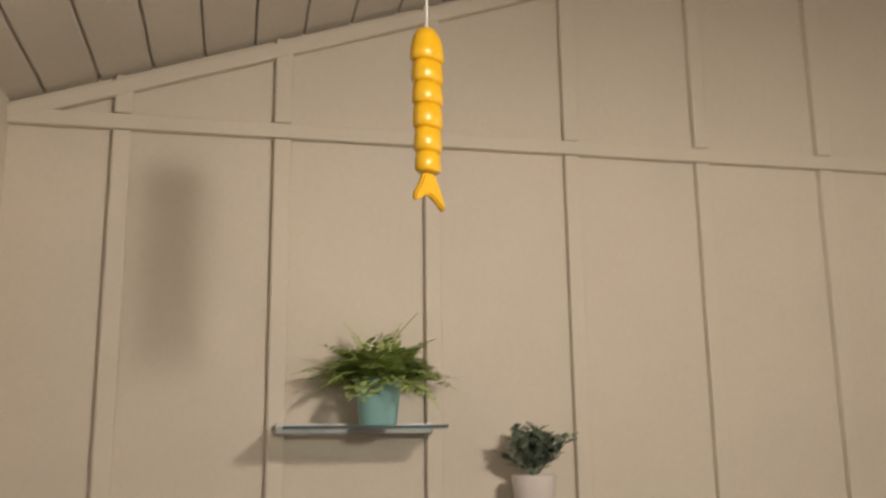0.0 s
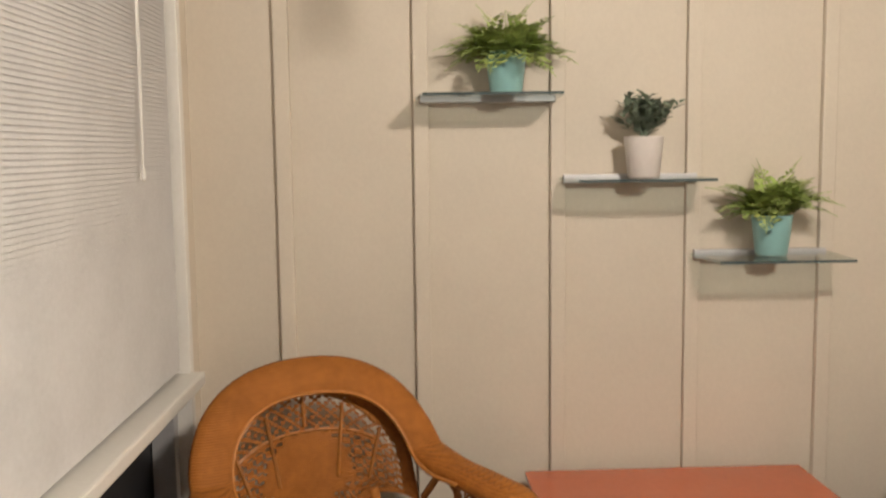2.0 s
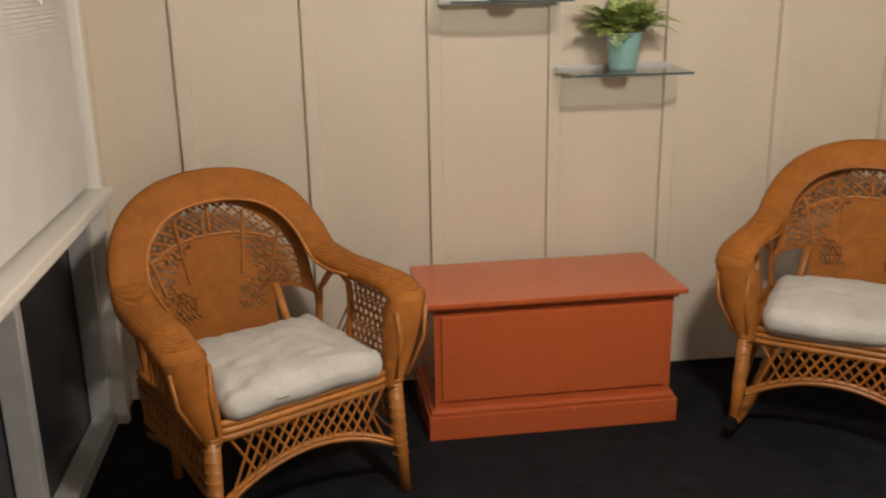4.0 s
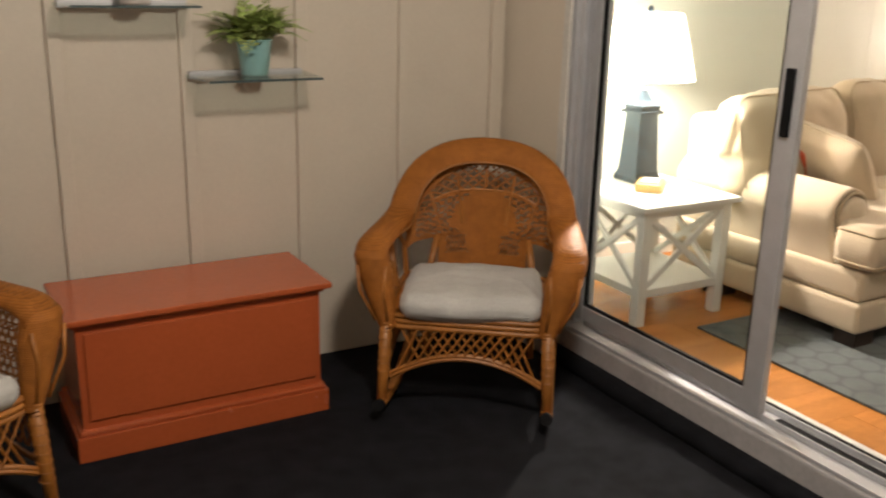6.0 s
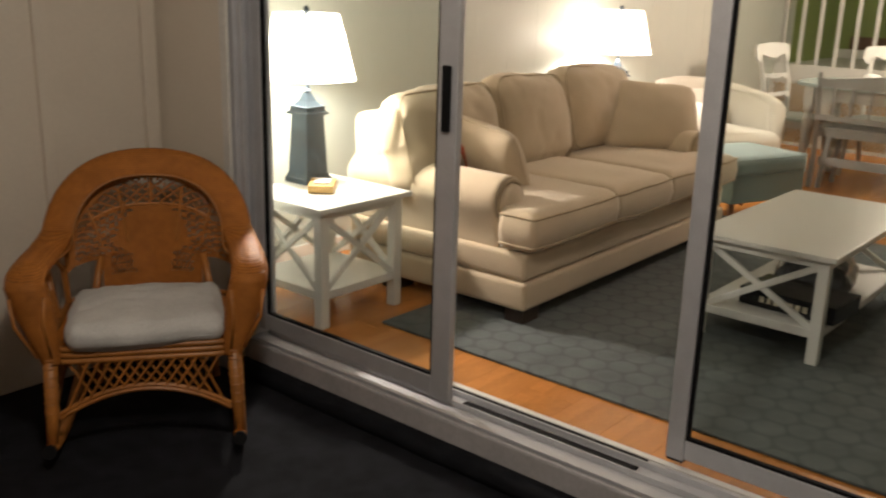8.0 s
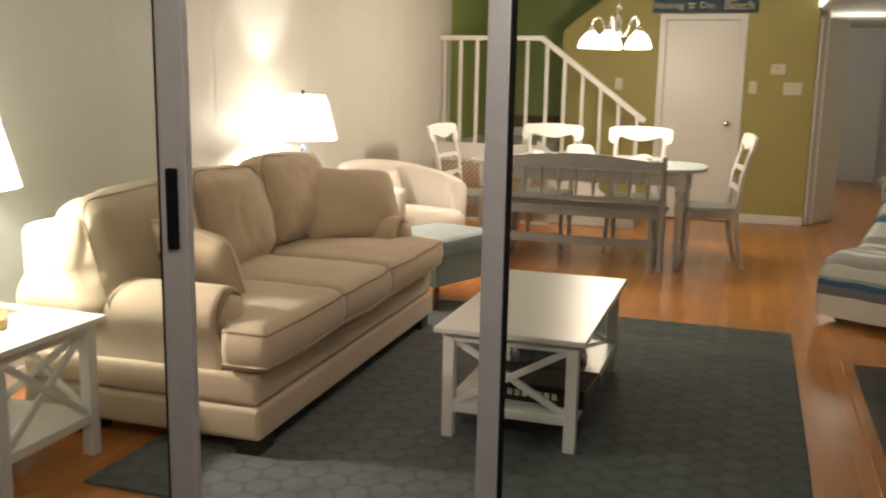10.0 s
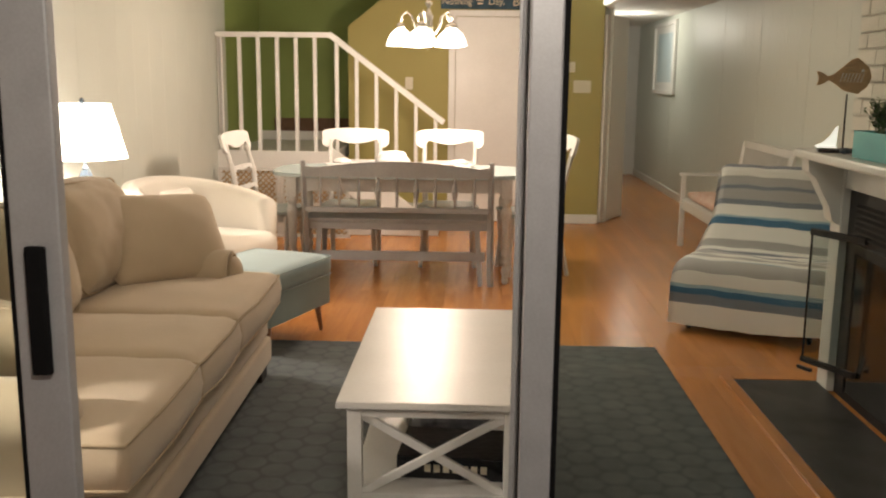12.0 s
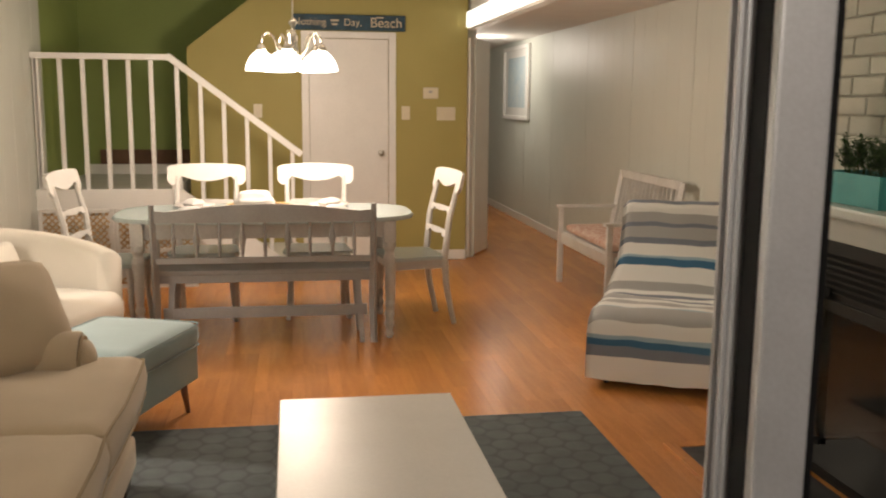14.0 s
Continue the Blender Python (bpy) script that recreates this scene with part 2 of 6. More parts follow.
M_WALL = mat("cream_wall_paint", (0.66, 0.60, 0.515), 0.55, 0.03, 3, 90, 0.25, 0.001)
M_PORCH_CEIL = mat("porch_ceiling_paint", (0.60, 0.56, 0.49), 0.6, 0.04, 3, 60, 0.2, 0.001)
M_CARPET = mat("black_carpet", (0.012, 0.013, 0.017), 0.95, 0.25, 12, 350, 0.8, 0.004, spec=0.15)
M_GREY_WALL = mat("pale_grey_green_wall_paint", (0.585, 0.61, 0.555), 0.45, 0.02, 2, 90, 0.2, 0.001)
M_GREEN = mat("olive_green_wall_paint", (0.38, 0.325, 0.105), 0.6, 0.04, 2, 90, 0.2, 0.001)
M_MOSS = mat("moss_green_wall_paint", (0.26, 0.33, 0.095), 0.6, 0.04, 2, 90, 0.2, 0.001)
M_WHITE = mat("white_paint", (0.78, 0.77, 0.74), 0.35, 0.03, 5, 70, 0.15, 0.0008)
M_CEIL = mat("white_ceiling_paint", (0.75, 0.73, 0.69), 0.8, 0.03, 4, 120, 0.3, 0.001)
M_DULLWHITE = mat("worn_white_paint", (0.66, 0.65, 0.62), 0.45, 0.08, 7, 60, 0.3, 0.001)
M_GREYPAINT = mat("grey_painted_wood", (0.36, 0.36, 0.355), 0.5, 0.08, 6, 80, 0.2, 0.001)
M_ALU = mat("mill_finish_aluminium", (0.56, 0.57, 0.60), 0.42, 0.06, 14, 200, 0.12, 0.0005, metal=0.35)
M_CURB = mat("scuffed_grey_painted_curb", (0.46, 0.45, 0.46), 0.5, 0.10, 9, 50, 0.3, 0.001)
M_BLACK = mat("black_rubber", (0.008, 0.008, 0.009), 0.7, 0.1, 10, 100, 0.1, spec=0.12)
M_ORANGE = mat("orange_painted_wood", (0.50, 0.110, 0.035), 0.26, 0.05, 3, 60, 0.15, 0.0008, coat=0.3)
M_WICKER = woven("honey_wicker", (0.42, 0.150, 0.026), (0.15, 0.048, 0.010), 330.0, 260.0)
M_CANE = mat("honey_cane", (0.42, 0.16, 0.03), 0.4, 0.15, 20, 90, 0.3, 0.001, island=0.2)
M_CUSHION = mat("light_grey_cotton", (0.58, 0.575, 0.56), 0.9, 0.14, 5, 200, 0.4, 0.0015, sheen=0.2)
M_SOFA = mat("beige_sofa_fabric", (0.57, 0.465, 0.325), 0.9, 0.05, 4, 500, 0.5, 0.001, sheen=0.3)
M_PIPING = mat("beige_piping", (0.44, 0.35, 0.23), 0.85, 0.08, 8, 300, 0.4)
M_CREAMFAB = mat("cream_upholstery", (0.77, 0.72, 0.63), 0.9, 0.04, 4, 400, 0.4, 0.001, sheen=0.3)
M_TEALFAB = mat("pale_teal_fabric", (0.27, 0.36, 0.36), 0.85, 0.06, 5, 400, 0.4, 0.001, sheen=0.3)
M_DARKWOOD = mat("dark_wood", (0.03, 0.018, 0.012), 0.4, 0.2, 10, 60, 0.2)
M_REDWOOD = mat("brown_wood", (0.20, 0.075, 0.03), 0.4, 0.2, 10, 60, 0.2)
M_TURQ = mat("pale_turquoise_glaze", (0.30, 0.56, 0.57), 0.35, 0.04, 8, 90, 0.05)
M_TEALBOX = mat("teal_painted_wood", (0.08, 0.42, 0.43), 0.5, 0.12, 9, 70, 0.2)
M_POTWHITE = mat("white_ceramic", (0.75, 0.70, 0.68), 0.3, 0.03, 8, 60, 0.05)
M_FERN = mat("fern_green", (0.24, 0.36, 0.09), 0.55, 0.2, 12, 80, 0.1, island=0.45, tint=(0.40, 0.46, 0.16))
M_SAGE = mat("grey_green_leaf", (0.22, 0.28, 0.21), 0.6, 0.2, 12, 80, 0.1, island=0.4)
M_BOX = mat("boxwood_green", (0.045, 0.10, 0.02), 0.5, 0.2, 12, 80, 0.1, island=0.5)
M_YELLOW = mat("glossy_yellow_ceramic", (0.72, 0.41, 0.010), 0.34, 0.05, 10, 40, 0.05, coat=0.25)
M_NAVY = mat("slate_blue_lamp_paint", (0.035, 0.055, 0.075), 0.4, 0.25, 10, 60, 0.25)
M_SHADE = shade_cloth("lamp_shade_cloth")
M_LIGHTWOOD = mat("pale_wood", (0.60, 0.38, 0.13), 0.5, 0.1, 14, 60, 0.2, stretch=(1, 8, 1))
M_BRICK = mat("white_painted_brick", (0.72, 0.69, 0.60), 0.65, 0.08, 12, 70, 0.7, 0.004, island=0.05)
M_MORTAR = mat("painted_mortar", (0.60, 0.57, 0.49), 0.9, 0.2, 20, 90, 0.6, 0.004)
M_SLATE = mat("dark_slate", (0.05, 0.05, 0.05), 0.45, 0.3, 6, 40, 0.3, 0.002)
M_FIREBLACK = mat("black_metal", (0.009, 0.008, 0.008), 0.5, 0.2, 8, 60, 0.15, metal=0.3)
M_BRASS = mat("antique_brass", (0.42, 0.28, 0.12), 0.3, 0.1, 12, 80, 0.1, metal=1.0)
M_NICKEL = mat("satin_nickel", (0.6, 0.57, 0.5), 0.25, 0.08, 12, 80, 0.05, metal=1.0)
M_GLASS = glass("window_glass", (0.87, 0.90, 0.89))
M_SHELFGLASS = glass("shelf_glass", (0.86, 0.91, 0.90), 0.02)
M_GLASS_EDGE = mat("glass_edge", (0.07, 0.10, 0.105), 0.15, 0.1, 10, 60, 0)
M_TABLEBLUE = mat("pale_blue_table_top", (0.50, 0.58, 0.58), 0.25, 0.05, 6, 60, 0.1)
M_BLIND = mat("white_blind_slats", (0.60, 0.60, 0.61), 0.5, 0.05, 6, 60, 0.1)
M_NIGHT = mat("night_dark", (0.012, 0.014, 0.02), 0.3, 0.1, 6, 60, 0)
M_TAN = mat("tan_lattice", (0.45, 0.30, 0.14), 0.5, 0.1, 9, 60, 0.2)
M_SIGN = mat("navy_sign_board", (0.015, 0.06, 0.095), 0.6, 0.3, 12, 60, 0.3)
M_SIGNTEXT = mat("cream_lettering", (0.62, 0.52, 0.38), 0.6, 0.1, 20, 60, 0)
M_BLUESKY = mat("faded_blue_print", (0.36, 0.48, 0.56), 0.5, 0.2, 7, 30, 0, tint=(0.60, 0.66, 0.66))
M_CARPETBROWN = mat("brown_stair_carpet", (0.16, 0.09, 0.055), 0.95, 0.15, 12, 200, 0.5)
M_RED = mat("orange_red_fabric", (0.55, 0.09, 0.03), 0.85, 0.1, 8, 200, 0.3)
M_BOXBLACK = mat("black_printed_card", (0.012, 0.012, 0.014), 0.12, 0.2, 6, 40, 0.4, 0.004)
M_FILM = mat("grey_plastic_film", (0.16, 0.16, 0.165), 0.10, 0.3, 8, 30, 0.6, 0.006, coat=0.6)
M_FISHWOOD = mat("driftwood_brown", (0.50, 0.31, 0.15), 0.6, 0.3, 16, 60, 0.4, 0.003, stretch=(1, 1, 5))
M_SWITCH = mat("ivory_plastic", (0.68, 0.62, 0.48), 0.4, 0.03, 8, 60, 0)
M_SMOKED = mat("smoked_fire_glass", (0.006, 0.006, 0.006), 0.08, 0.1, 6, 40, 0)
M_STRIP = glowing("glowing_beam_strip", (1.0, 0.92, 0.80), 3.8)
# not a known lamp: emission stands in for the sailboat's bright white
M_SAIL = glowing("glowing_white_ornament", (1.0, 0.93, 0.82), 1.8)
M_BULB = glowing("frosted_bulb_glass", (1.0, 0.93, 0.80), 14.0)


def floor_wood():
    m = mat("golden_oak_laminate", (0.60, 0.25, 0.066), 0.25, 0.06, 3, 28, 0.03, 0.0003, island=0.07, stretch=(1, 9, 1), tint=(0.46, 0.185, 0.047))
    # each board is printed with three staggered strips
    N, L = m.node_tree.nodes, m.node_tree.links
    b = N["Principled BSDF"]
    tc, br, hs, mr = N.new("ShaderNodeTexCoord"), N.new("ShaderNodeTexBrick"), N.new("ShaderNodeHueSaturation"), N.new("ShaderNodeMapRange")
    br.offset, br.squash = 0.37, 1.0
    for key, value in (("Scale", 1.0), ("Mortar Size", 0.0), ("Brick Width", 0.36), ("Row Height", 0.0631), ("Bias", 0.0), ("Color1", (0, 0, 0, 1)), ("Color2", (1, 1, 1, 1)), ("Mortar", (0, 0, 0, 1))):
        br.inputs[key].default_value = value
    mp = N.new("ShaderNodeMapping")
    mp.inputs["Location"].default_value = (0.7, 0.0946, 0)
    L.new(tc.outputs["Object"], mp.inputs["Vector"])
    L.new(mp.outputs["Vector"], br.inputs["Vector"])
    mr.inputs["To Min"].default_value, mr.inputs["To Max"].default_value = 0.90, 1.08
    L.new(br.outputs["Color"], mr.inputs["Value"])
    L.new(mr.outputs["Result"], hs.inputs["Value"])
    L.new(b.inputs["Base Color"].links[0].from_socket, hs.inputs["Color"])
    L.new(hs.outputs["Color"], b.inputs["Base Color"])
    return m


M_OAK = floor_wood()


def rug_mat():
    m = mat("slate_blue_grey_rug", (0.140, 0.157, 0.158), 0.95, 0.12, 8, 300, 0.6, 0.003, spec=0.15)
    nt = m.node_tree
    N, L = nt.nodes, nt.links
    b = N["Principled BSDF"]
    tc = N.new("ShaderNodeTexCoord")
    # staggered rounded hexagons: distance to the nearest of two interleaved lattices
    lens = []
    for ox, oy in ((0.0, 0.0), (0.5, 0.866)):
        mp = N.new("ShaderNodeMapping")
        mp.inputs["Scale"].default_value = (1 / 0.118, 1 / 0.118, 0)
        mp.inputs["Location"].default_value = (ox + 40, oy + 1.732 * 20, 0)
        L.new(tc.outputs["Object"], mp.inputs["Vector"])
        wr = N.new("ShaderNodeVectorMath")
        wr.operation = "WRAP"
        wr.inputs[1].default_value = (0.5, 0.866, 1)
        wr.inputs[2].default_value = (-0.5, -0.866, -1)
        L.new(mp.outputs["Vector"], wr.inputs[0])
        ln = N.new("ShaderNodeVectorMath")
        ln.operation = "LENGTH"
        L.new(wr.outputs["Vector"], ln.inputs[0])
        lens.append(ln.outputs["Value"])
    mn = N.new("ShaderNodeMath")
    mn.operation = "MINIMUM"
    L.new(lens[0], mn.inputs[0])
    L.new(lens[1], mn.inputs[1])
    mr = N.new("ShaderNodeMapRange")
    mr.inputs["From Min"].default_value, mr.inputs["From Max"].default_value = 0.50, 0.41
    L.new(mn.outputs[0], mr.inputs["Value"])
    old = b.inputs["Base Color"].links[0].from_socket
    mix = N.new("ShaderNodeMix")
    mix.data_type = "RGBA"
    mix.inputs["A"].default_value = (0.098, 0.110, 0.113, 1)
    L.new(mr.outputs["Result"], mix.inputs["Factor"])
    L.new(old, mix.inputs["B"])
    L.new(mix.outputs["Result"], b.inputs["Base Color"])
    return m


M_RUG = rug_mat()


def stripe_mat():
    """Cover cloth striped along its length (UV v)."""
    m = mat("striped_cotton_cover", (0.6, 0.58, 0.5), 0.9, 0.05, 6, 300, 0.4, 0.001, sheen=0.2)
    N, L = m.node_tree.nodes, m.node_tree.links
    b = N["Principled BSDF"]
    uv = N.new("ShaderNodeUVMap")
    sep = N.new("ShaderNodeSeparateXYZ")
    L.new(uv.outputs[0], sep.inputs[0])
    cr = N.new("ShaderNodeValToRGB")
    cr.color_ramp.interpolation = "CONSTANT"
    W, G, D, B_, LB = (0.82, 0.83, 0.80), (0.41, 0.415, 0.41), (0.20, 0.23, 0.28), (0.045, 0.15, 0.27), (0.34, 0.48, 0.57)
    # from the lower front edge up over the seat to the top of the back
    stops = [(0, W), (.075, D), (.11, B_), (.135, LB), (.15, W), (.20, G), (.29, LB), (.30, W), (.345, G), (.40, W), (.44, D), (.455, W), (.48, LB), (.50, G), (.53, W), (.545, D),
             (.56, W), (.585, G), (.62, W), (.685, B_), (.715, LB), (.73, W), (.775, D), (.80, G), (.845, D), (.86, G), (.90, W), (.945, D), (.985, G)]
    el = cr.color_ramp.elements
    el[0].position, el[0].color = 0, (*W, 1)
    el[1].position, el[1].color = 0.075, (*D, 1)
    for p, c in stops[2:]:
        e = el.new(p)
        e.color = (*c, 1)
    L.new(sep.outputs["Y"], cr.inputs[0])
    L.new(cr.outputs[0], b.inputs["Base Color"])
    return m


M_STRIPE = stripe_mat()


# ---- large structure ----
XW, XD, YN, ZP = -0.52, 2.42, 2.765, -0.14      # porch: window wall, house wall, board wall, floor
X0, X1, YL, YR, ZC = 2.69, 10.30, 2.96, -1.80, 2.42   # living room
YS = -3.2                                        # porch's far end


def ceil_z(x):
    return 2.39 + 0.335 * (x - XW)


def structure(name, bm, material, smooth=False, label="", parent=None):
    return part(name, bm, material, parent, label, smooth, "structure")


structure("porch_floor", one_box(XW - 0.2, XD + 0.05, YS, YN + 0.15, ZP - 0.12, ZP), M_CARPET)
structure("floor", one_box(2.61, 15.4, YR - 0.15, YL + 0.15, -0.12, 0.0 - 0.003), M_OAK)

wall_board = structure("wall_board_and_batten", one_box(XW - 0.15, XD, YN + 0.008, YN + 0.15, ZP - 0.1, 3.6), M_WALL, label="cream painted board wall with upright battens")
for i in range(7):
    bm = bmesh.new()
    gx = -0.25 + 0.4325 * i
    box(bm, gx, gx + 0.048, YN - 0.018, YN + 0.008, ZP, 2.343, 0.005)
    box(bm, gx, gx + 0.048, YN - 0.018, YN + 0.008, 2.3905, ceil_z(gx) + 0.02, 0.005)
    part("batten", bm, M_WALL, wall_board)
bm = bmesh.new()
box(bm, XW, XD, YN - 0.021, YN + 0.008, 2.345, 2.388, 0.004)
part("rail", bm, M_WALL, wall_board, kind="structure")
bm = bmesh.new()
a = math.atan(0.335)
m = Matrix.Translation((XW, 0, ceil_z(XW) - 0.02)) @ Matrix.Rotation(-a, 4, "Y")
box(bm, 0, 3.15, YN - 0.022, YN + 0.006, -0.02, 0.022, 0.005, m)
part("ceiling_trim", bm, M_WALL, wall_board, kind="structure")

# boarded sloping ceiling
bm = bmesh.new()
n, wdt = 22, 3.22 / 22
m = Matrix.Translation((XW - 0.05, 0, ceil_z(XW) + 0.0)) @ Matrix.Rotation(-a, 4, "Y")
for i in range(n):
    box(bm, i * wdt + 0.003, (i + 1) * wdt - 0.003, YS - 0.1, YN + 0.1, 0.004, 0.03, 0.004, m)
box(bm, 0, n * wdt, YS - 0.1, YN + 0.1, 0.02, 0.08, 0, m)
structure("porch_ceiling", bm, M_PORCH_CEIL)

# window wall with blinds
ww = structure("wall_window_side", one_box(XW - 0.15, XW, YS, 1.0 - 2.0, ZP, 2.5), M_WALL)
bm = bmesh.new()
box(bm, XW - 0.15, XW, 2.60, YN + 0.01, ZP, 2.5)
box(bm, XW - 0.15, XW, -1.0, 2.60, 2.20, 2.5)
structure("wall_window_surround", bm, M_WALL)
win = empty("window_1", (XW, 0.8, 0), kind="structure")


def winbox(name, y0, y1, z0, z1, x0, x1, material, b=0.004, label=""):
    bm = bmesh.new()
    box(bm, x0, x1, y0 - 0.8, y1 - 0.8, z0, z1, b)
    return part(name, bm, material, win, label)


winbox("window_frame", 2.575, 2.615, ZP, 2.17, -0.05, 0.022, M_WHITE)
winbox("window_frame", -1.0, 2.575, 2.155, 2.20, -0.05, 0.018, M_WHITE)
winbox("window_sill", -1.0, 2.60, 0.675, 0.715, -0.05, 0.06, M_WHITE, 0.008)
winbox("window_pane", -1.0, 2.575, 0.72, 2.15, -0.12, -0.112, M_NIGHT, 0)
winbox("lower_pane", -1.0, 2.575, ZP, 0.66, -0.10, -0.092, M_NIGHT, 0)
for y in (2.52, 1.75, 0.9, 0.0):
    winbox("lower_frame_post", y, y + 0.045, ZP, 0.673, -0.09, -0.02, M_ALU)
winbox("lower_frame_rail", -1.0, 2.573, ZP, ZP + 0.05, -0.09, -0.015, M_ALU)
winbox("lower_frame_rail", -1.0, 2.573, 0.60, 0.673, -0.09, -0.02, M_ALU)

blind = empty("window_blind", (XW + 0.005, 0.8, 0.72), 0, "closed white slatted window blind with a pull cord", "blind")
bm = bmesh.new()
for i in range(112):
    z = 0.015 + i * 0.0125
    mm = Matrix.Translation((-0.016, 0, z)) @ Matrix.Rotation(radians(72), 4, "Y")
    box(bm, -0.0075, 0.0075, -1.78, 1.765, -0.0006, 0.0006, 0, mm)
part("slats", bm, M_BLIND, blind, kind="stuff")
part("headrail", one_box(-0.032, 0.0, -1.78, 1.765, 1.405, 1.432, bevel=0.003), M_BLIND, blind)
bm = bmesh.new()
tube(bm, [(0.006, 1.42, 1.41), (0.007, 1.422, 0.9), (0.005, 1.424, 0.62)], 0.0022, 5)
tube(bm, [(0.006, 1.44, 1.41), (0.007, 1.438, 0.9), (0.005, 1.43, 0.64)], 0.0016, 5)
part("cord", bm, M_WHITE, blind)
bm = bmesh.new()
lathe(bm, [(0.003, 0), (0.007, 0.006), (0.006, 0.03), (0.002, 0.04)], 8, (0.005, 1.425, 0.585))
part("tassel", bm, M_WHITE, blind)

structure("wall_porch_end", one_box(XW - 0.15, XD + 0.05, YS - 0.12, YS, ZP, 3.6), M_WALL)

# house wall with the sliding door opening
DL, DR = 2.315, -2.10       # door opening along y
bm = bmesh.new()
box(bm, XD, 2.60, DL, YL + 0.12, ZP, 3.6)
structure("wall_house_corner", bm, M_WALL)
bm = bmesh.new()
box(bm, XD, X0, YS, DR, ZP, 3.6)
structure("wall_house_far", bm, M_WALL)
structure("wall_over_door", one_box(XD, X0, DR, DL, 2.08, 3.6), M_WALL)
structure("curb", one_box(2.458, X0 - 0.002, DR, DL, ZP, 0.0, bevel=0.010), M_CURB, label="low painted curb with scuffs and chips")
bm = bmesh.new()
rb = random.Random(3)
pts = [(2.43, DR + 0.02 + 0.16 * i, -0.112 + rb.uniform(-0.004, 0.004)) for i in range(28)]
tube(bm, pts, 0.034, 10, flat=1.15)
structure("carpet_turned_up", bm, M_CARPET, True, "black carpet turned up against the curb")
structure("carpet_edge", one_box(2.43, 2.4575, DR, DL, ZP, -0.078, bevel=0.004), M_CARPET)
structure("curb_end", one_box(XD - 0.012, XD - 0.0, DL, YN - 0.01, ZP, -0.02, bevel=0.004), M_CURB)
bm = bmesh.new()
box(bm, 2.470, 2.655, DR, DL, 0.002, 0.014, 0.002)
structure("door_track", bm, M_ALU, label="worn aluminium sliding door track")

structure("threshold", one_box(2.662, 2.688, DR, DL, 0.0, 0.016, bevel=0.003), M_WHITE)
# grooves aren't cut: black strips laid on the track stand in for their dark
structure("track_groove", one_box(2.618, 2.652, 0.60, 2.28, 0.0145, 0.019), M_BLACK)
structure("track_channel", one_box(2.535, 2.588, 0.60, 1.26, 0.0145, 0.020), M_BLACK)
door = empty("sliding_door", (2.5, 0, 0), kind="structure", label="aluminium framed sliding glass door standing partly open")


def dbox(name, x0, x1, y0, y1, z0, z1, material, b=0.003, label="", parent=None):
    bm = bmesh.new()
    box(bm, x0 - 2.5, x1 - 2.5, y0, y1, z0, z1, b)
    return part(name, bm, material, parent or door, label)


dbox("jamb", 2.425, 2.60, 2.283, 2.315, 0.0, 2.08, M_ALU)
for x in (2.530, 2.604):
    dbox("track_rib", x, x + 0.006, DR + 0.045, 2.25, 0.014, 0.034, M_ALU, 0.002)
for k in range(4):
    dbox("jamb_rib", 2.440 + 0.04 * k, 2.447 + 0.04 * k, 2.255, 2.283, 0.034, 2.08, M_ALU, 0.002)
dbox("flange", 2.405, 2.4195, 2.298, 2.338, 0.0, 2.09, M_DULLWHITE)
dbox("jamb_far", 2.425, 2.72, DR, DR + 0.04, 0.0, 2.08, M_ALU)
dbox("head", 2.425, 2.72, DR + 0.04, 2.283, 2.04, 2.08, M_ALU)


def leaf(x, y0, y1, sl, sr, handle=False):
    """One glazed leaf in the plane x between y0 < y1; sl and sr are the stile widths at y1 and y0."""
    dbox("stile", x - 0.014, x + 0.014, y1 - sl, y1, 0.050, 2.035, M_ALU, 0.004)
    st = dbox("stile", x - 0.014, x + 0.014, y0, y0 + sr, 0.050, 2.035, M_ALU, 0.004)
    dbox("bottom_rail", x - 0.013, x + 0.013, y0 + sr, y1 - sl, 0.058, 0.118, M_ALU, 0.004)
    dbox("top_rail", x - 0.013, x + 0.013, y0 + sr, y1 - sl, 1.97, 2.035, M_ALU, 0.004)
    g = dbox("glass_pane", x - 0.003, x + 0.003, y0 + sr, y1 - sl, 0.118, 1.97, M_GLASS, 0)
    g.visible_shadow = False
    for (a0, a1, b0, b1) in ((y0 + sr, y0 + sr + 0.010, 0.118, 1.97), (y1 - sl - 0.010, y1 - sl, 0.118, 1.97), (y0 + sr + 0.010, y1 - sl - 0.010, 0.118, 0.128)):
        dbox("gasket", x - 0.008, x + 0.008, a0, a1, b0, b1, M_BLACK, 0.001)
    if handle:
        h = bmesh.new()
        box(h, x - 0.030 - 2.5, x - 0.0145 - 2.5, y0 + 0.022, y0 + 0.053, 0.955, 1.160, 0.006)
        part("handle", h, M_BLACK, door, "black plastic pull handle")


leaf(2.500, 1.266, 2.255, 0.045, 0.078, True)
leaf(2.668, -0.95, 0.549, 0.056, 0.05)
leaf(2.500, -2.06, -0.90, 0.05, 0.05)
dbox("weather_strip", 2.667, 2.6985, 0.500, 0.5508, 0.036, 2.03, M_BLACK, 0.002)
for x in (2.704, 2.722):
    dbox("inner_stile_rib", x, x + 0.006, 0.5585, 0.563, 0.036, 2.03, M_ALU, 0.001)
dbox("inner_stile", 2.699, 2.736, 0.510, 0.558, 0.036, 2.03, M_ALU, 0.003)
dbox("inner_stile", 2.560, 2.580, 1.330, 1.365, 0.036, 2.03, M_ALU, 0.003)

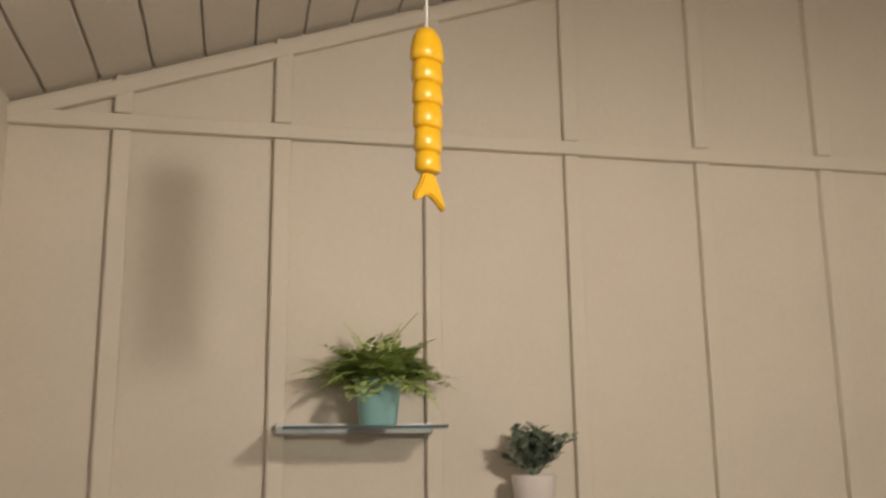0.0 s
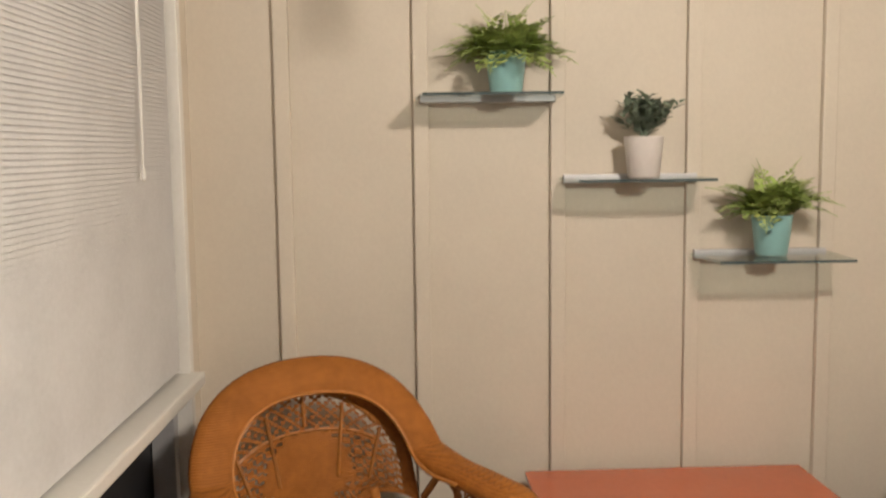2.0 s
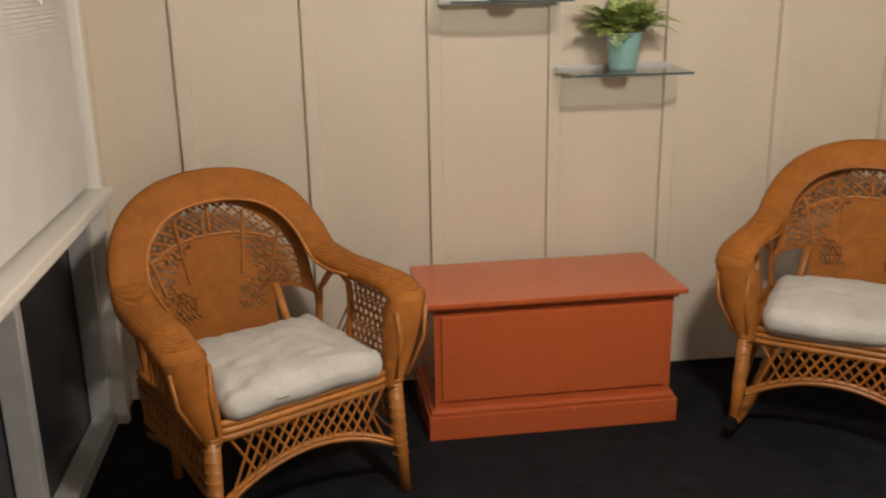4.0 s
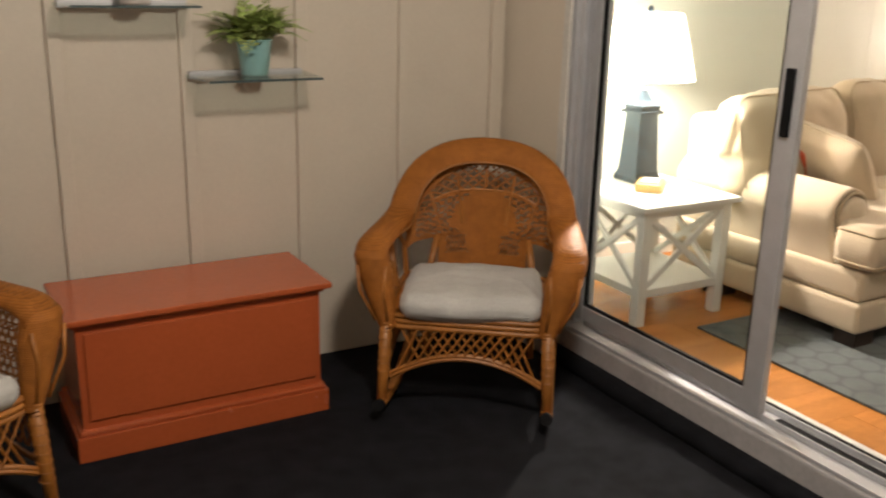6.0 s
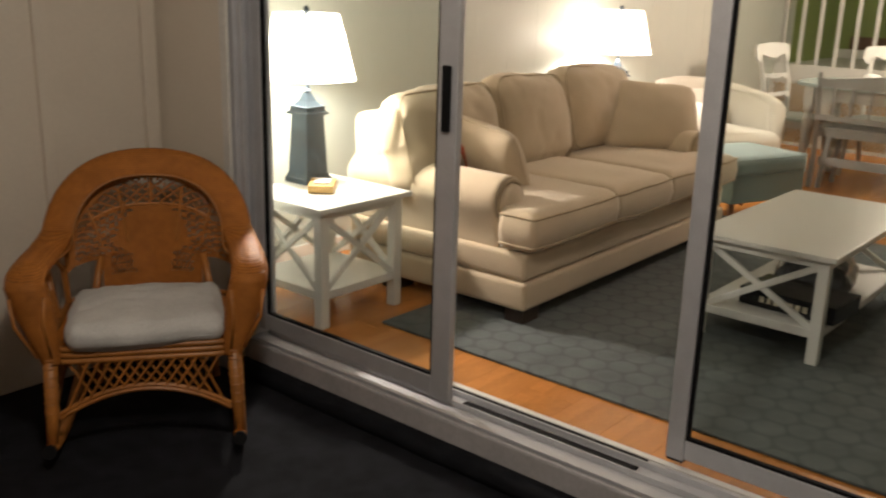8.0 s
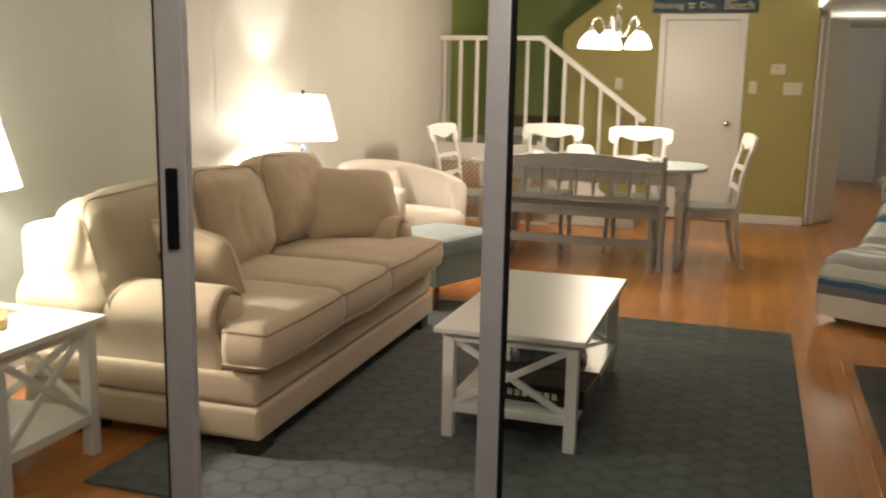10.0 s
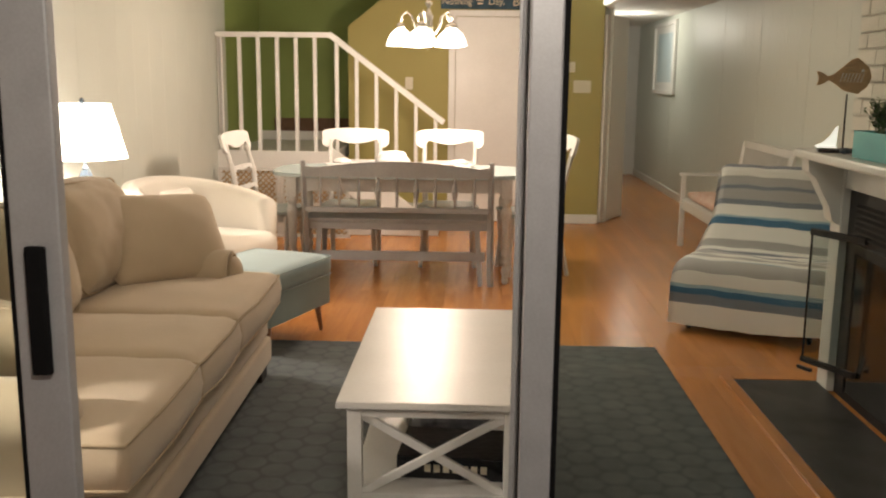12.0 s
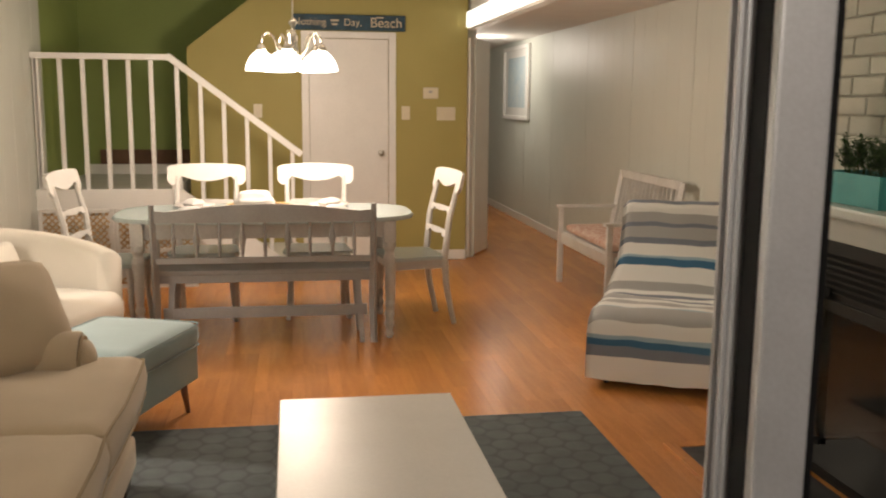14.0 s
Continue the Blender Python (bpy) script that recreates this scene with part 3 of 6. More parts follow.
# living room shell
structure("wall_west_inner", one_box(2.602, 2.62, DL, YL, 0, ZC), M_GREY_WALL)
wn = structure("wall_north", one_box(2.60, 9.85, YL, YL + 0.12, -0.05, 4.6), M_GREY_WALL)
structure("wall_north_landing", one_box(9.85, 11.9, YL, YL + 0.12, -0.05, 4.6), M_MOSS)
bm = bmesh.new()
for i in range(23):
    box(bm, 2.9 + i * 0.305, 2.904 + i * 0.305, YL - 0.0008, YL + 0.001, 0.09, ZC)
part("panel_joint", bm, M_GREY_WALL, wn, kind="structure")
ws = structure("wall_south", one_box(X0 - 0.05, 15.4, YR - 0.12, YR, -0.05, ZC), M_GREY_WALL)
bm = bmesh.new()
for i in range(0, 40):
    box(bm, 5.7 + i * 0.24, 5.7 + i * 0.24 + (0.006 if i % 5 == 0 else 0.003), YR - 0.001, YR + (0.002 if i % 5 == 0 else 0.0007), 0.09, ZC)
part("panel_joint", bm, M_GREY_WALL, ws, kind="structure")
structure("ceiling", one_box(2.60, 9.55, YR - 0.1, YL + 0.1, ZC, ZC + 0.12), M_CEIL)
bm = bmesh.new()
box(bm, 5.7, 15.4, YR, -0.705, 2.20, 2.30)
structure("ceiling_hall", bm, M_CEIL)
structure("ceiling_beam_end", one_box(5.62, 5.70, YR, -0.62, 2.13, ZC), M_CEIL)
structure("wall_over_hall", one_box(9.55, 9.65, YR, -0.705, 2.30, 4.5), M_CEIL)
bm = bmesh.new()
box(bm, 5.70, 10.40, -0.70, -0.62, 2.095, ZC + 0.02, 0.004)
structure("hall_beam", bm, M_WHITE)
structure("ceiling_stair", one_box(9.55, 12.0, -0.6, YL + 0.1, 4.5, 4.6), M_CEIL)
structure("wall_over_dining", one_box(9.50, 9.60, -0.58, YL, ZC + 0.12, 4.5), M_GREEN)
# green wall with the rake of the upper flight, door opening y 0.10..0.86
bm = bmesh.new()
extrude_shape(bm, [(-0.60, 0), (0.12, 0), (0.12, 2.0), (0.83, 2.0), (0.83, 0), (1.875, 0), (1.875, 1.90), (1.10, 2.50), (-0.60, 3.75)], "x", 10.30, 10.40)
structure("wall_east", bm, M_GREEN, label="olive green wall")
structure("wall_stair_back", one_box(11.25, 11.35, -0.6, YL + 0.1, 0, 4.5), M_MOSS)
structure("wall_hall_left", one_box(10.40, 15.4, -0.70, -0.60, 0, 4.5), M_GREY_WALL)
structure("wall_hall_end", one_box(15.3, 15.4, YR, -0.70, 0, 2.4), M_WHITE)
structure("hand_rail", (lambda b: (bar(b, (10.28, 1.30, 2.35), (10.28, 0.2, 3.20), 0.05, 0.05), b)[1])(bmesh.new()), M_DARKWOOD)


def baseboard(x0, x1, y0, y1, z=0.0, h=0.09):
    structure("baseboard", one_box(x0, x1, y0, y1, z, z + h, bevel=0.004), M_WHITE)


# added glow strip: its emission makes the beam's face bright white
hf = empty("hall_strip_light", (8.95, -0.605, 2.18), 0, "long glowing white strip added along a white beam", "lamp")
part("housing", one_box(-1.33, 1.33, -0.013, 0.0, -0.075, 0.075, bevel=0.003), M_WHITE, hf)
part("lens", one_box(-1.31, 1.31, 0.001, 0.03, -0.068, 0.068, bevel=0.01), M_STRIP, hf, "glowing white front of the strip")
baseboard(X0 + 0.02, 9.3, YL - 0.014, YL)
baseboard(5.62, 15.3, YR, YR + 0.014)
baseboard(10.285, 10.30, -0.60, 0.04)
baseboard(10.285, 10.30, 0.90, 1.9)

# closet door
structure("door_casing", (lambda b: (box(b, 10.278, 10.30, 0.055, 0.12, 0, 2.06, 0.004), box(b, 10.278, 10.30, 0.83, 0.895, 0, 2.06, 0.004),
                                     box(b, 10.278, 10.30, 0.12, 0.83, 2.0, 2.06, 0.004), b)[-1])(bmesh.new()), M_WHITE)
door_1 = structure("door_1", one_box(10.305, 10.345, 0.123, 0.827, 0.01, 1.997, bevel=0.003), M_WHITE, label="plain white closet door, shut")
bm = bmesh.new()
lathe(bm, [(0.026, 0), (0.026, 0.006), (0.010, 0.012), (0.010, 0.035), (0.026, 0.045), (0.030, 0.06), (0.022, 0.075), (0.0, 0.078)], 16)
bmesh.ops.transform(bm, matrix=pose(10.304, 0.19, 0.99, 0, -90, 0), verts=list(bm.verts))
part("door_knob", bm, M_NICKEL, door_1, "satin nickel knob")
# hall door standing ajar
bm = bmesh.new()
mm = Matrix.Translation((10.33, -0.615, 0)) @ Matrix.Rotation(radians(-29), 4, "Z")
box(bm, 0, 0.60, -0.02, 0.02, 0.01, 2.03, 0.003, mm)
structure("hall_door", bm, M_WHITE, label="white hall door standing ajar")

# stairs: landing, four steps going down towards the hall, rail
structure("stair_landing", one_box(9.50, 11.25, 1.93, YL, 0.62, 0.735, bevel=0.004), M_DULLWHITE)
structure("stair_landing_front", one_box(9.50, 9.54, 1.93, YL, 0, 0.62), M_DULLWHITE)
bm = bmesh.new()
for i in range(4):
    y1 = 1.93 - 0.25 * i
    h = 0.735 - 0.184 * (i + 1)
    if h > 0.02:
        box(bm, 9.50, 10.30, y1 - 0.25, y1, 0, h, 0.004)
box(bm, 9.40, 10.295, 0.95, 1.93, 0, 0.185, 0.008)
structure("stairs", bm, M_DULLWHITE, label="white painted lower stair steps")
structure("stair_stringer", (lambda b: (extrude_shape(b, [(1.93, 0.5), (1.93, 0.80), (0.95, 0.09), (0.95, 0.0), (1.3, 0.0)], "x", 9.46, 9.50), b)[1])(bmesh.new()), M_WHITE)
structure("landing_fascia", one_box(9.47, 9.50, 1.93, YL, 0.56, 0.75, bevel=0.004), M_WHITE)
structure("landing_skirting", one_box(11.225, 11.25, 1.5, YL, 0.735, 0.83), M_WHITE)
structure("upper_stair", one_box(11.215, 11.25, 1.5, YL - 0.15, 0.832, 0.97), M_CARPETBROWN)
rail = empty("stair_railing", (9.53, 1.93, 0.75), 0, "white painted stair railing with square balusters", "railing")
bm = bmesh.new()
bar(bm, (0, 1.03, 1.03), (0, -0.0, 1.03), 0.07, 0.045)
part("hand_rail", bm, M_WHITE, rail)
bm = bmesh.new()
bar(bm, (0, 0.012, 1.04), (-0.02, -1.02, 0.27), 0.07, 0.05)
part("hand_rail", bm, M_WHITE, rail)
for i in range(6):
    part("baluster", one_box(-0.016, 0.016, 0.125 + 0.17 * i, 0.157 + 0.17 * i, -0.02, 1.01, bevel=0.003), M_WHITE, rail)
part("baluster", one_box(-0.016, 0.016, 0.99, 1.02, -0.02, 1.01, bevel=0.003), M_WHITE, rail)
for i in range(6):
    y = -0.055 - 0.178 * i
    z = 1.02 + y * 0.745
    part("baluster", one_box(-0.016, 0.016, y - 0.016, y + 0.016, max(-0.60, y * 0.75 - 0.05), z, bevel=0.003), M_WHITE, rail)

# ---- fireplace ----
fire = empty("fireplace", (4.55, -1.15, 0), 0, "white painted brick fireplace with a wooden mantel and black firebox", "fireplace")
FX0, FX1 = 3.45, 5.59


def fbox(name, x0, x1, y0, y1, z0, z1, material, b=0.004, label="", parent=None, kind=""):
    bm = bmesh.new()
    box(bm, x0 - 4.55, x1 - 4.55, y0 + 1.15, y1 + 1.15, z0, z1, b)
    return part(name, bm, material, parent or fire, label, kind=kind)


chim = fbox("chimney_core", FX0 + 0.01, FX1 - 0.01, YR + 0.002, -1.162, 0, ZC, M_MORTAR, 0, "brick chimney breast")
fbox("surround_leg", 5.30, 5.42, -1.149, -1.02, 0, 1.05, M_WHITE, 0.006)
fbox("surround_leg", 3.72, 3.84, -1.149, -1.02, 0, 1.05, M_WHITE, 0.006)
fbox("frieze", 3.84, 5.30, -1.149, -1.03, 0.95, 1.05, M_WHITE, 0.004)
fbox("mantel_moulding", 3.70, 5.42, -1.149, -0.98, 1.05, 1.075, M_WHITE, 0.012)
fbox("mantel_shelf", 3.58, 5.465, -1.149, -0.84, 1.075, 1.115, M_WHITE, 0.010, "white mantel shelf")
for x in (5.31, 3.73):
    bm = bmesh.new()
    pts = [(-0.0, 0.78), (0.035, 0.80), (0.05, 0.86), (0.09, 0.93), (0.12, 0.99), (0.155, 1.02), (0.16, 1.074), (0.0, 1.074)]
    extrude_shape(bm, [(u + 0.13, v) for u, v in pts], "x", x - 4.55, x + 0.09 - 4.55)
    part("corbel", bm, M_WHITE, fire)
fbox("firebox_face", 3.84, 5.30, -1.149, -1.055, 0, 0.95, M_FIREBLACK, 0.003, "black metal fireplace face")
for k in range(6):
    bm = bmesh.new()
    mm = Matrix.Translation((0.02, 0.098, 0.76 + 0.026 * k)) @ Matrix.Rotation(radians(-35), 4, "X")
    box(bm, -0.62, 0.62, -0.002, 0.018, -0.003, 0.003, 0.001, mm)
    part("vent_louvre", bm, M_FIREBLACK, fire)
fbox("opening_frame", 3.95, 5.20, -1.054, -1.040, 0.62 + 0.06, 0.72, M_FIREBLACK, 0.003)
fbox("opening_frame", 3.95, 3.99, -1.054, -1.040, 0.04, 0.68, M_FIREBLACK, 0.003)
fbox("opening_frame", 5.16, 5.20, -1.054, -1.040, 0.04, 0.68, M_FIREBLACK, 0.003)
g = fbox("fire_glass", 4.0, 5.15, -1.050, -1.046, 0.05, 0.67, M_SMOKED, 0)
gd = empty("swung_door", (0, 0, 0))
gd.parent = fire
gd.matrix_basis = pose(5.05 - 4.55, 0.11, 0.08, 0, 0, -63)
for nm, b in (("door_frame", (-0.012, 0.012, 0, 0.30, 0.655, 0.685)), ("door_frame", (-0.012, 0.012, 0, 0.30, 0.06, 0.085)), ("door_frame", (-0.004, 0.004, 0.292, 0.30, 0.085, 0.655)),
              ("door_handle", (-0.03, -0.012, 0.22, 0.30, 0.03, 0.045))):
    part(nm, one_box(*b, bevel=0.002), M_FIREBLACK, gd)
g2 = part("door_glass", one_box(-0.002, 0.002, 0.004, 0.292, 0.085, 0.655), M_GLASS, gd)
hearth = structure("hearth", one_box(3.0, 5.42, -1.02, -0.63, -0.004, 0.010, bevel=0.003), M_SLATE, label="dark slate hearth")
structure("hearth_border", (lambda b: (box(b, 2.95, 5.48, -0.628, -0.575, -0.004, 0.012, 0.003), box(b, 5.423, 5.48, -1.02, -0.63, -0.004, 0.012, 0.003), b)[-1])(bmesh.new()), M_OAK)


# ---- porch things ----
def arch_path(k=36):
    """Rim line of the wicker chair: front of one arm, back along it, over the arch and to the other front."""
    half = []
    for x, y, z in ((0.355, -0.275, 0.598), (0.365, -0.20, 0.632), (0.362, -0.08, 0.634), (0.354, 0.03, 0.636), (0.350, 0.10, 0.650), (0.348, 0.16, 0.675), (0.335, 0.205, 0.735),
                    (0.300, 0.245, 0.805), (0.245, 0.275, 0.862), (0.170, 0.295, 0.902), (0.088, 0.305, 0.922), (0.0, 0.308, 0.928)):
        half.append(Vector((x * 0.95, y, 0.40 + (z - 0.40) * 0.955)))
    pts = half + [Vector((-p.x, p.y, p.z)) for p in half[-2::-1]]
    out = []
    for i in range(len(pts) - 1):
        p0, p1, p2, p3 = pts[max(i - 1, 0)], pts[i], pts[i + 1], pts[min(i + 2, len(pts) - 1)]
        for j in range(10):
            t = j / 10
            out.append(0.5 * ((2 * p1) + (p2 - p0) * t + (2 * p0 - 5 * p1 + 4 * p2 - p3) * t * t + (3 * p1 - p0 - 3 * p2 + p3) * t ** 3))
    out.append(pts[-1])
    return out


def shell(u, v):
    """Point of the chair's back: u across -1..1, v up 0..1 from seat to under the rim."""
    ang = u * 1.05
    half_w = 0.304
    z0 = 0.40
    x = half_w * math.sin(ang) / math.sin(1.05)
    top = 0.880 - 0.27 * (abs(u) ** 2.6)
    z = z0 + (top - z0) * v
    y = 0.14 + 0.125 * math.cos(ang) ** 1.5 + 0.06 * v - 0.03 * (1 - v) * abs(u)
    return Vector((x, y, z))


def ribbon(bm, pts, w, th, n=10):
    tube(bm, pts, [w] * len(pts), n, flat=th / w, up=(0, -0.75, 0.66))


def wicker_chair(name, rocker, label):
    ch = empty(name, (0, 0, 0), 0, label, "chair", "wicker chairs on the porch")
    rp = arch_path()
    # broad rolled rim of woven strands: wide over the arch, wider on the arms
    bm = bmesh.new()
    rings = []
    K = len(rp)
    n = 12
    for i, p in enumerate(rp):
        t = (rp[min(i + 1, K - 1)] - rp[max(i - 1, 0)]).normalized()
        c = Vector((0, 0.10, 0.62))
        out = (p - c)
        out -= t * out.dot(t)
        out.normalize()
        f = min(1, abs(p.x) / 0.33) ** 6 if p.z < 0.72 else 0
        nrm = t.cross(out).normalized()
        arm = max(0.0, min(1.0, (0.665 - p.z) / 0.05))
        if arm > 0:
            tgt = Vector((1 if p.x > 0 else -1, 0, 0.0))
            out = (out * (1 - arm) + tgt * arm).normalized()
            nrm = t.cross(out).normalized()
        w = (0.056 + 0.004 * arm) * (1 + 0.02 * (i % 2))
        h = 0.013 + 0.019 * arm
        q = p - out * 0.026 * (1 - arm)
        rings.append([bm.verts.new(q + out * math.cos(2 * math.pi * j / n) * w + nrm * math.sin(2 * math.pi * j / n) * h * (1 + 0.16 * ((i + j) % 2))) for j in range(n)])
    for A, B in zip(rings, rings[1:]):
        for j in range(n):
            bm.faces.new((A[j], A[(j + 1) % n], B[(j + 1) % n], B[j]))
    bm.faces.new(rings[0][::-1])
    bm.faces.new(rings[-1])
    bmesh.ops.recalc_face_normals(bm, faces=list(bm.faces))
    part("rim", bm, M_WICKER, ch, "thick woven wicker rim and arms", smooth=True)
    bm = bmesh.new()
    for off in (-0.074,):
        pts = []
        for i in range(20, K - 20, 3):
            p = rp[i]
            c = Vector((0, 0.10, 0.62))
            out = (p - c).normalized()
            pts.append(p + out * off * 1.05 + Vector((0, -0.004, 0)))
        tube(bm, pts, 0.0055, 5)
    for s in (-1, 1):
        for i in range(4):
            x = s * 0.352
            if i in (1, 2):
                continue
            tube(bm, [(x - 0.07 * s + 0.034 * s * i, -0.296, 0.570), (x - 0.062 * s + 0.028 * s * i, -0.300, 0.48), (x - 0.075 * s + 0.014 * s * i, -0.290, 0.37)], 0.006, 5)
    part("cane_edging", bm, M_CANE, ch, smooth=True)
    # rolled arm fronts
    for s in (-1, 1):
        bm = bmesh.new()
        prof = [(0.622, 0.046, 0.030), (0.600, 0.060, 0.043), (0.54, 0.062, 0.044), (0.47, 0.053, 0.040), (0.40, 0.042, 0.034), (0.34, 0.030, 0.028)]
        rr = []
        for z, a, b in prof:
            for dz in (0,):
                cx = s * (0.346 - (0.62 - z) * 0.23)
                rr.append((cx, a, b, z))
        fine = []
        for (c0, a0, b0, z0), (c1_, a1, b1, z1) in zip(rr, rr[1:]):
            nseg = max(2, int(abs(z0 - z1) / 0.0075))
            for q in range(nseg):
                t = q / nseg
                fine.append((c0 + (c1_ - c0) * t, a0 + (a1 - a0) * t, b0 + (b1 - b0) * t, z0 + (z1 - z0) * t))
        fine.append(rr[-1])
        rr = [[bm.verts.new((cx + a * (1 + 0.05 * (k % 2)) * math.cos(2 * math.pi * j / 12), -0.262 + b * (1 + 0.07 * (k % 2)) * math.sin(2 * math.pi * j / 12), z)) for j in range(12)] for k, (cx, a, b, z) in enumerate(fine)]
        for A, B in zip(rr, rr[1:]):
            for j in range(12):
                bm.faces.new((A[j], B[j], B[(j + 1) % 12], A[(j + 1) % 12]))
        bm.faces.new(rr[0])
        bm.faces.new(rr[-1][::-1])
        part("arm_front", bm, M_WICKER, ch, smooth=True)
        # side lattice under the arm, with an oval gap behind
        bm = bmesh.new()
        for i in range(8):
            y0 = -0.22 + i * 0.028
            tube(bm, [(s * 0.305, y0, 0.40), (s * 0.340, y0 + 0.10, 0.60)], 0.0035, 4)
            tube(bm, [(s * 0.305, y0 + 0.10, 0.40), (s * 0.340, y0, 0.60)], 0.0035, 4)
        for i in range(9):
            z = 0.41 + i * 0.021
            tube(bm, [(s * (0.303 + 0.003 * i), -0.24, z), (s * (0.303 + 0.003 * i), -0.02 + 0.0 * i, z)], 0.0035, 4)
        tube(bm, [(s * 0.30, 0.00, 0.40), (s * 0.315, 0.005, 0.50), (s * 0.33, 0.03, 0.56), (s * 0.335, 0.09, 0.59), (s * 0.325, 0.14, 0.575), (s * 0.30, 0.165, 0.52), (s * 0.29, 0.16, 0.40)], 0.011, 6)
        part("side_lattice", bm, M_CANE, ch, kind="stuff")
    # back: open mesh with spokes round a densely woven middle
    bm = bmesh.new()
    for v in (0.675, 0.885):
        tube(bm, [shell(u / 20, v - 0.25 * (u / 20) ** 2 * (v > 0.8)) for u in range(-12, 13)], 0.006, 5)
    for u in (-0.62, -0.30, 0.0, 0.30, 0.62):
        tube(bm, [shell(u * (0.55 + 0.6 * v), v) + Vector((0, -0.005, 0)) for v in ((0.40, 0.55, 0.70, 0.86 - 0.12 * abs(u)) if abs(u) > 0.1 else (0.70, 0.88))], 0.006, 6)
    part("back_lattice", bm, M_CANE, ch, kind="stuff")
    bm = bmesh.new()
    nu, nv = 66, 52
    g = {}
    for i in range(nu + 1):
        for j in range(nv + 1):
            v = j / nv * 0.985
            hw = 0.50 if v < 0.30 else 0.50 + 0.49 * min(1, (v - 0.30) / 0.10)
            p = shell((i / nu * 2 - 1) * hw, v) + Vector((0, 0.0022 * (1 if (i // 2 + j) % 2 else -1), 0))
            g[i, j] = p
    for sy in (0.004, -0.004):
        gg = {k: bm.verts.new(p + Vector((0, sy, 0))) for k, p in g.items()}
        for i in range(nu):
            for j in range(nv):
                u, v = abs((i + 0.5) / nu * 2 - 1), (j + 0.5) / nv
                dense = (u / 0.40) ** 2 + ((v - 0.34) / 0.34) ** 2 < 1 or v < 0.16
                top = u < 0.80 and 0.67 < v < 0.91 - 0.25 * u * u
                if top and (i + j) % 4 and (i - j) % 4:
                    continue
                if not dense and not top and u < 0.82 and v < 0.66 and (i + j) % 3 and (i - j) % 3:
                    continue
                f = (gg[i, j], gg[i + 1, j], gg[i + 1, j + 1], gg[i, j + 1])
                bm.faces.new(f if sy < 0 else f[::-1])
    part("back_panel", bm, M_WICKER, ch, "densely woven wicker back panel", smooth=True)
    for s in (-1, 1):
        bm = bmesh.new()
        tube(bm, [shell(s * 0.62, 0.0) + Vector((0, 0, -0.42 + (0.08 if rocker else 0.0))), shell(s * 0.60, 0.0), shell(s * 0.52, 0.33)], 0.014, 8)
        part("back_leg", bm, M_CANE, ch, smooth=True)
    # seat frame, apron, legs
    bm = bmesh.new()
    for k, z in enumerate((0.345, 0.365, 0.385)):
        tube(bm, [Vector((p.x, p.y - 0.01, z)) for p in rim(0.60, 0.52, 0, 0.08)], 0.011, 6, closed=True)
    part("seat_frame", bm, M_CANE, ch, smooth=True)
    part("seat_deck", (lambda b: (extrude_shape(b, [(p.x, p.y - 0.01) for p in rim(0.585, 0.50, 0, 0.08)], "z", 0.35, 0.375), b)[1])(bmesh.new()), M_WICKER, ch)
    bm = bmesh.new()
    low = lambda x: 0.150 + 0.088 * (1 - (x / 0.27) ** 2)
    yf = -0.272
    for dz in (0, 0.014):
        tube(bm, [(x / 100, yf, low(x / 100) + dz) for x in range(-27, 28, 3)], 0.008, 6)
    for s in (-1, 1):
        for i in range(-14, 15):
            a0 = Vector((i * 0.034, yf + 0.006 * s, 0.345))
            x1 = a0.x + s * 0.075
            if abs(x1) < 0.265 and abs(a0.x) < 0.265:
                tube(bm, [a0, (x1, yf + 0.006 * s, low(x1) + 0.01)], 0.0042, 4)
    for sx in (-1, 1):
        for s in (-1, 1):
            for i in range(-7, 8):
                y = i * 0.036 - 0.01
                y1 = y + s * 0.05
                if abs(y1 + 0.01) < 0.23:
                    tube(bm, [(sx * 0.292, y, 0.345), (sx * 0.292, y1, 0.21)], 0.004, 4)
        tube(bm, [(sx * 0.292, y / 100, 0.195 + 0.02 * math.cos(y / 8)) for y in range(-25, 25, 5)], 0.008, 6)
    part("apron_lattice", bm, M_CANE, ch, "open lattice wicker apron with an arched lower edge", kind="stuff")
    ft = 0.075 if rocker else 0.0
    for s in (-1, 1):
        bm = bmesh.new()
        tube(bm, [(s * 0.298, -0.292, ft - 0.02 * (ft > 0)), (s * 0.293, -0.280, 0.15), (s * 0.284, -0.268, 0.38)], [0.017, 0.020, 0.023], 10)
        part("front_leg", bm, M_CANE, ch, smooth=True)
        bm = bmesh.new()
        for i in range(9 if not rocker else 7):
            z = 0.36 - i * 0.03
            cx = s * (0.285 + (0.36 - z) * 0.04)
            tube(bm, [(cx + 0.022 * math.cos(t), -0.270 - (0.36 - z) * 0.03 + 0.023 * math.sin(t), z) for t in [2 * math.pi * q / 10 for q in range(10)]], 0.0025, 4, closed=True)
        part("leg_wrap", bm, M_CANE, ch, kind="stuff")
        if rocker:
            bm = bmesh.new()
            tube(bm, [(s * 0.296, -0.345 + 0.09 * i, 0.022 + 0.42 * (-0.345 + 0.09 * i) ** 2) for i in range(10)], 0.021, 8, flat=0.8)
            part("rocker", bm, M_CANE, ch, "curved wooden rocker", smooth=True)
            bm = bmesh.new()
            tube(bm, [(s * 0.296, -0.362, 0.076), (s * 0.296, -0.332, 0.066)], 0.0225, 8)
            part("rubber_tip", bm, M_BLACK, ch)
    return ch


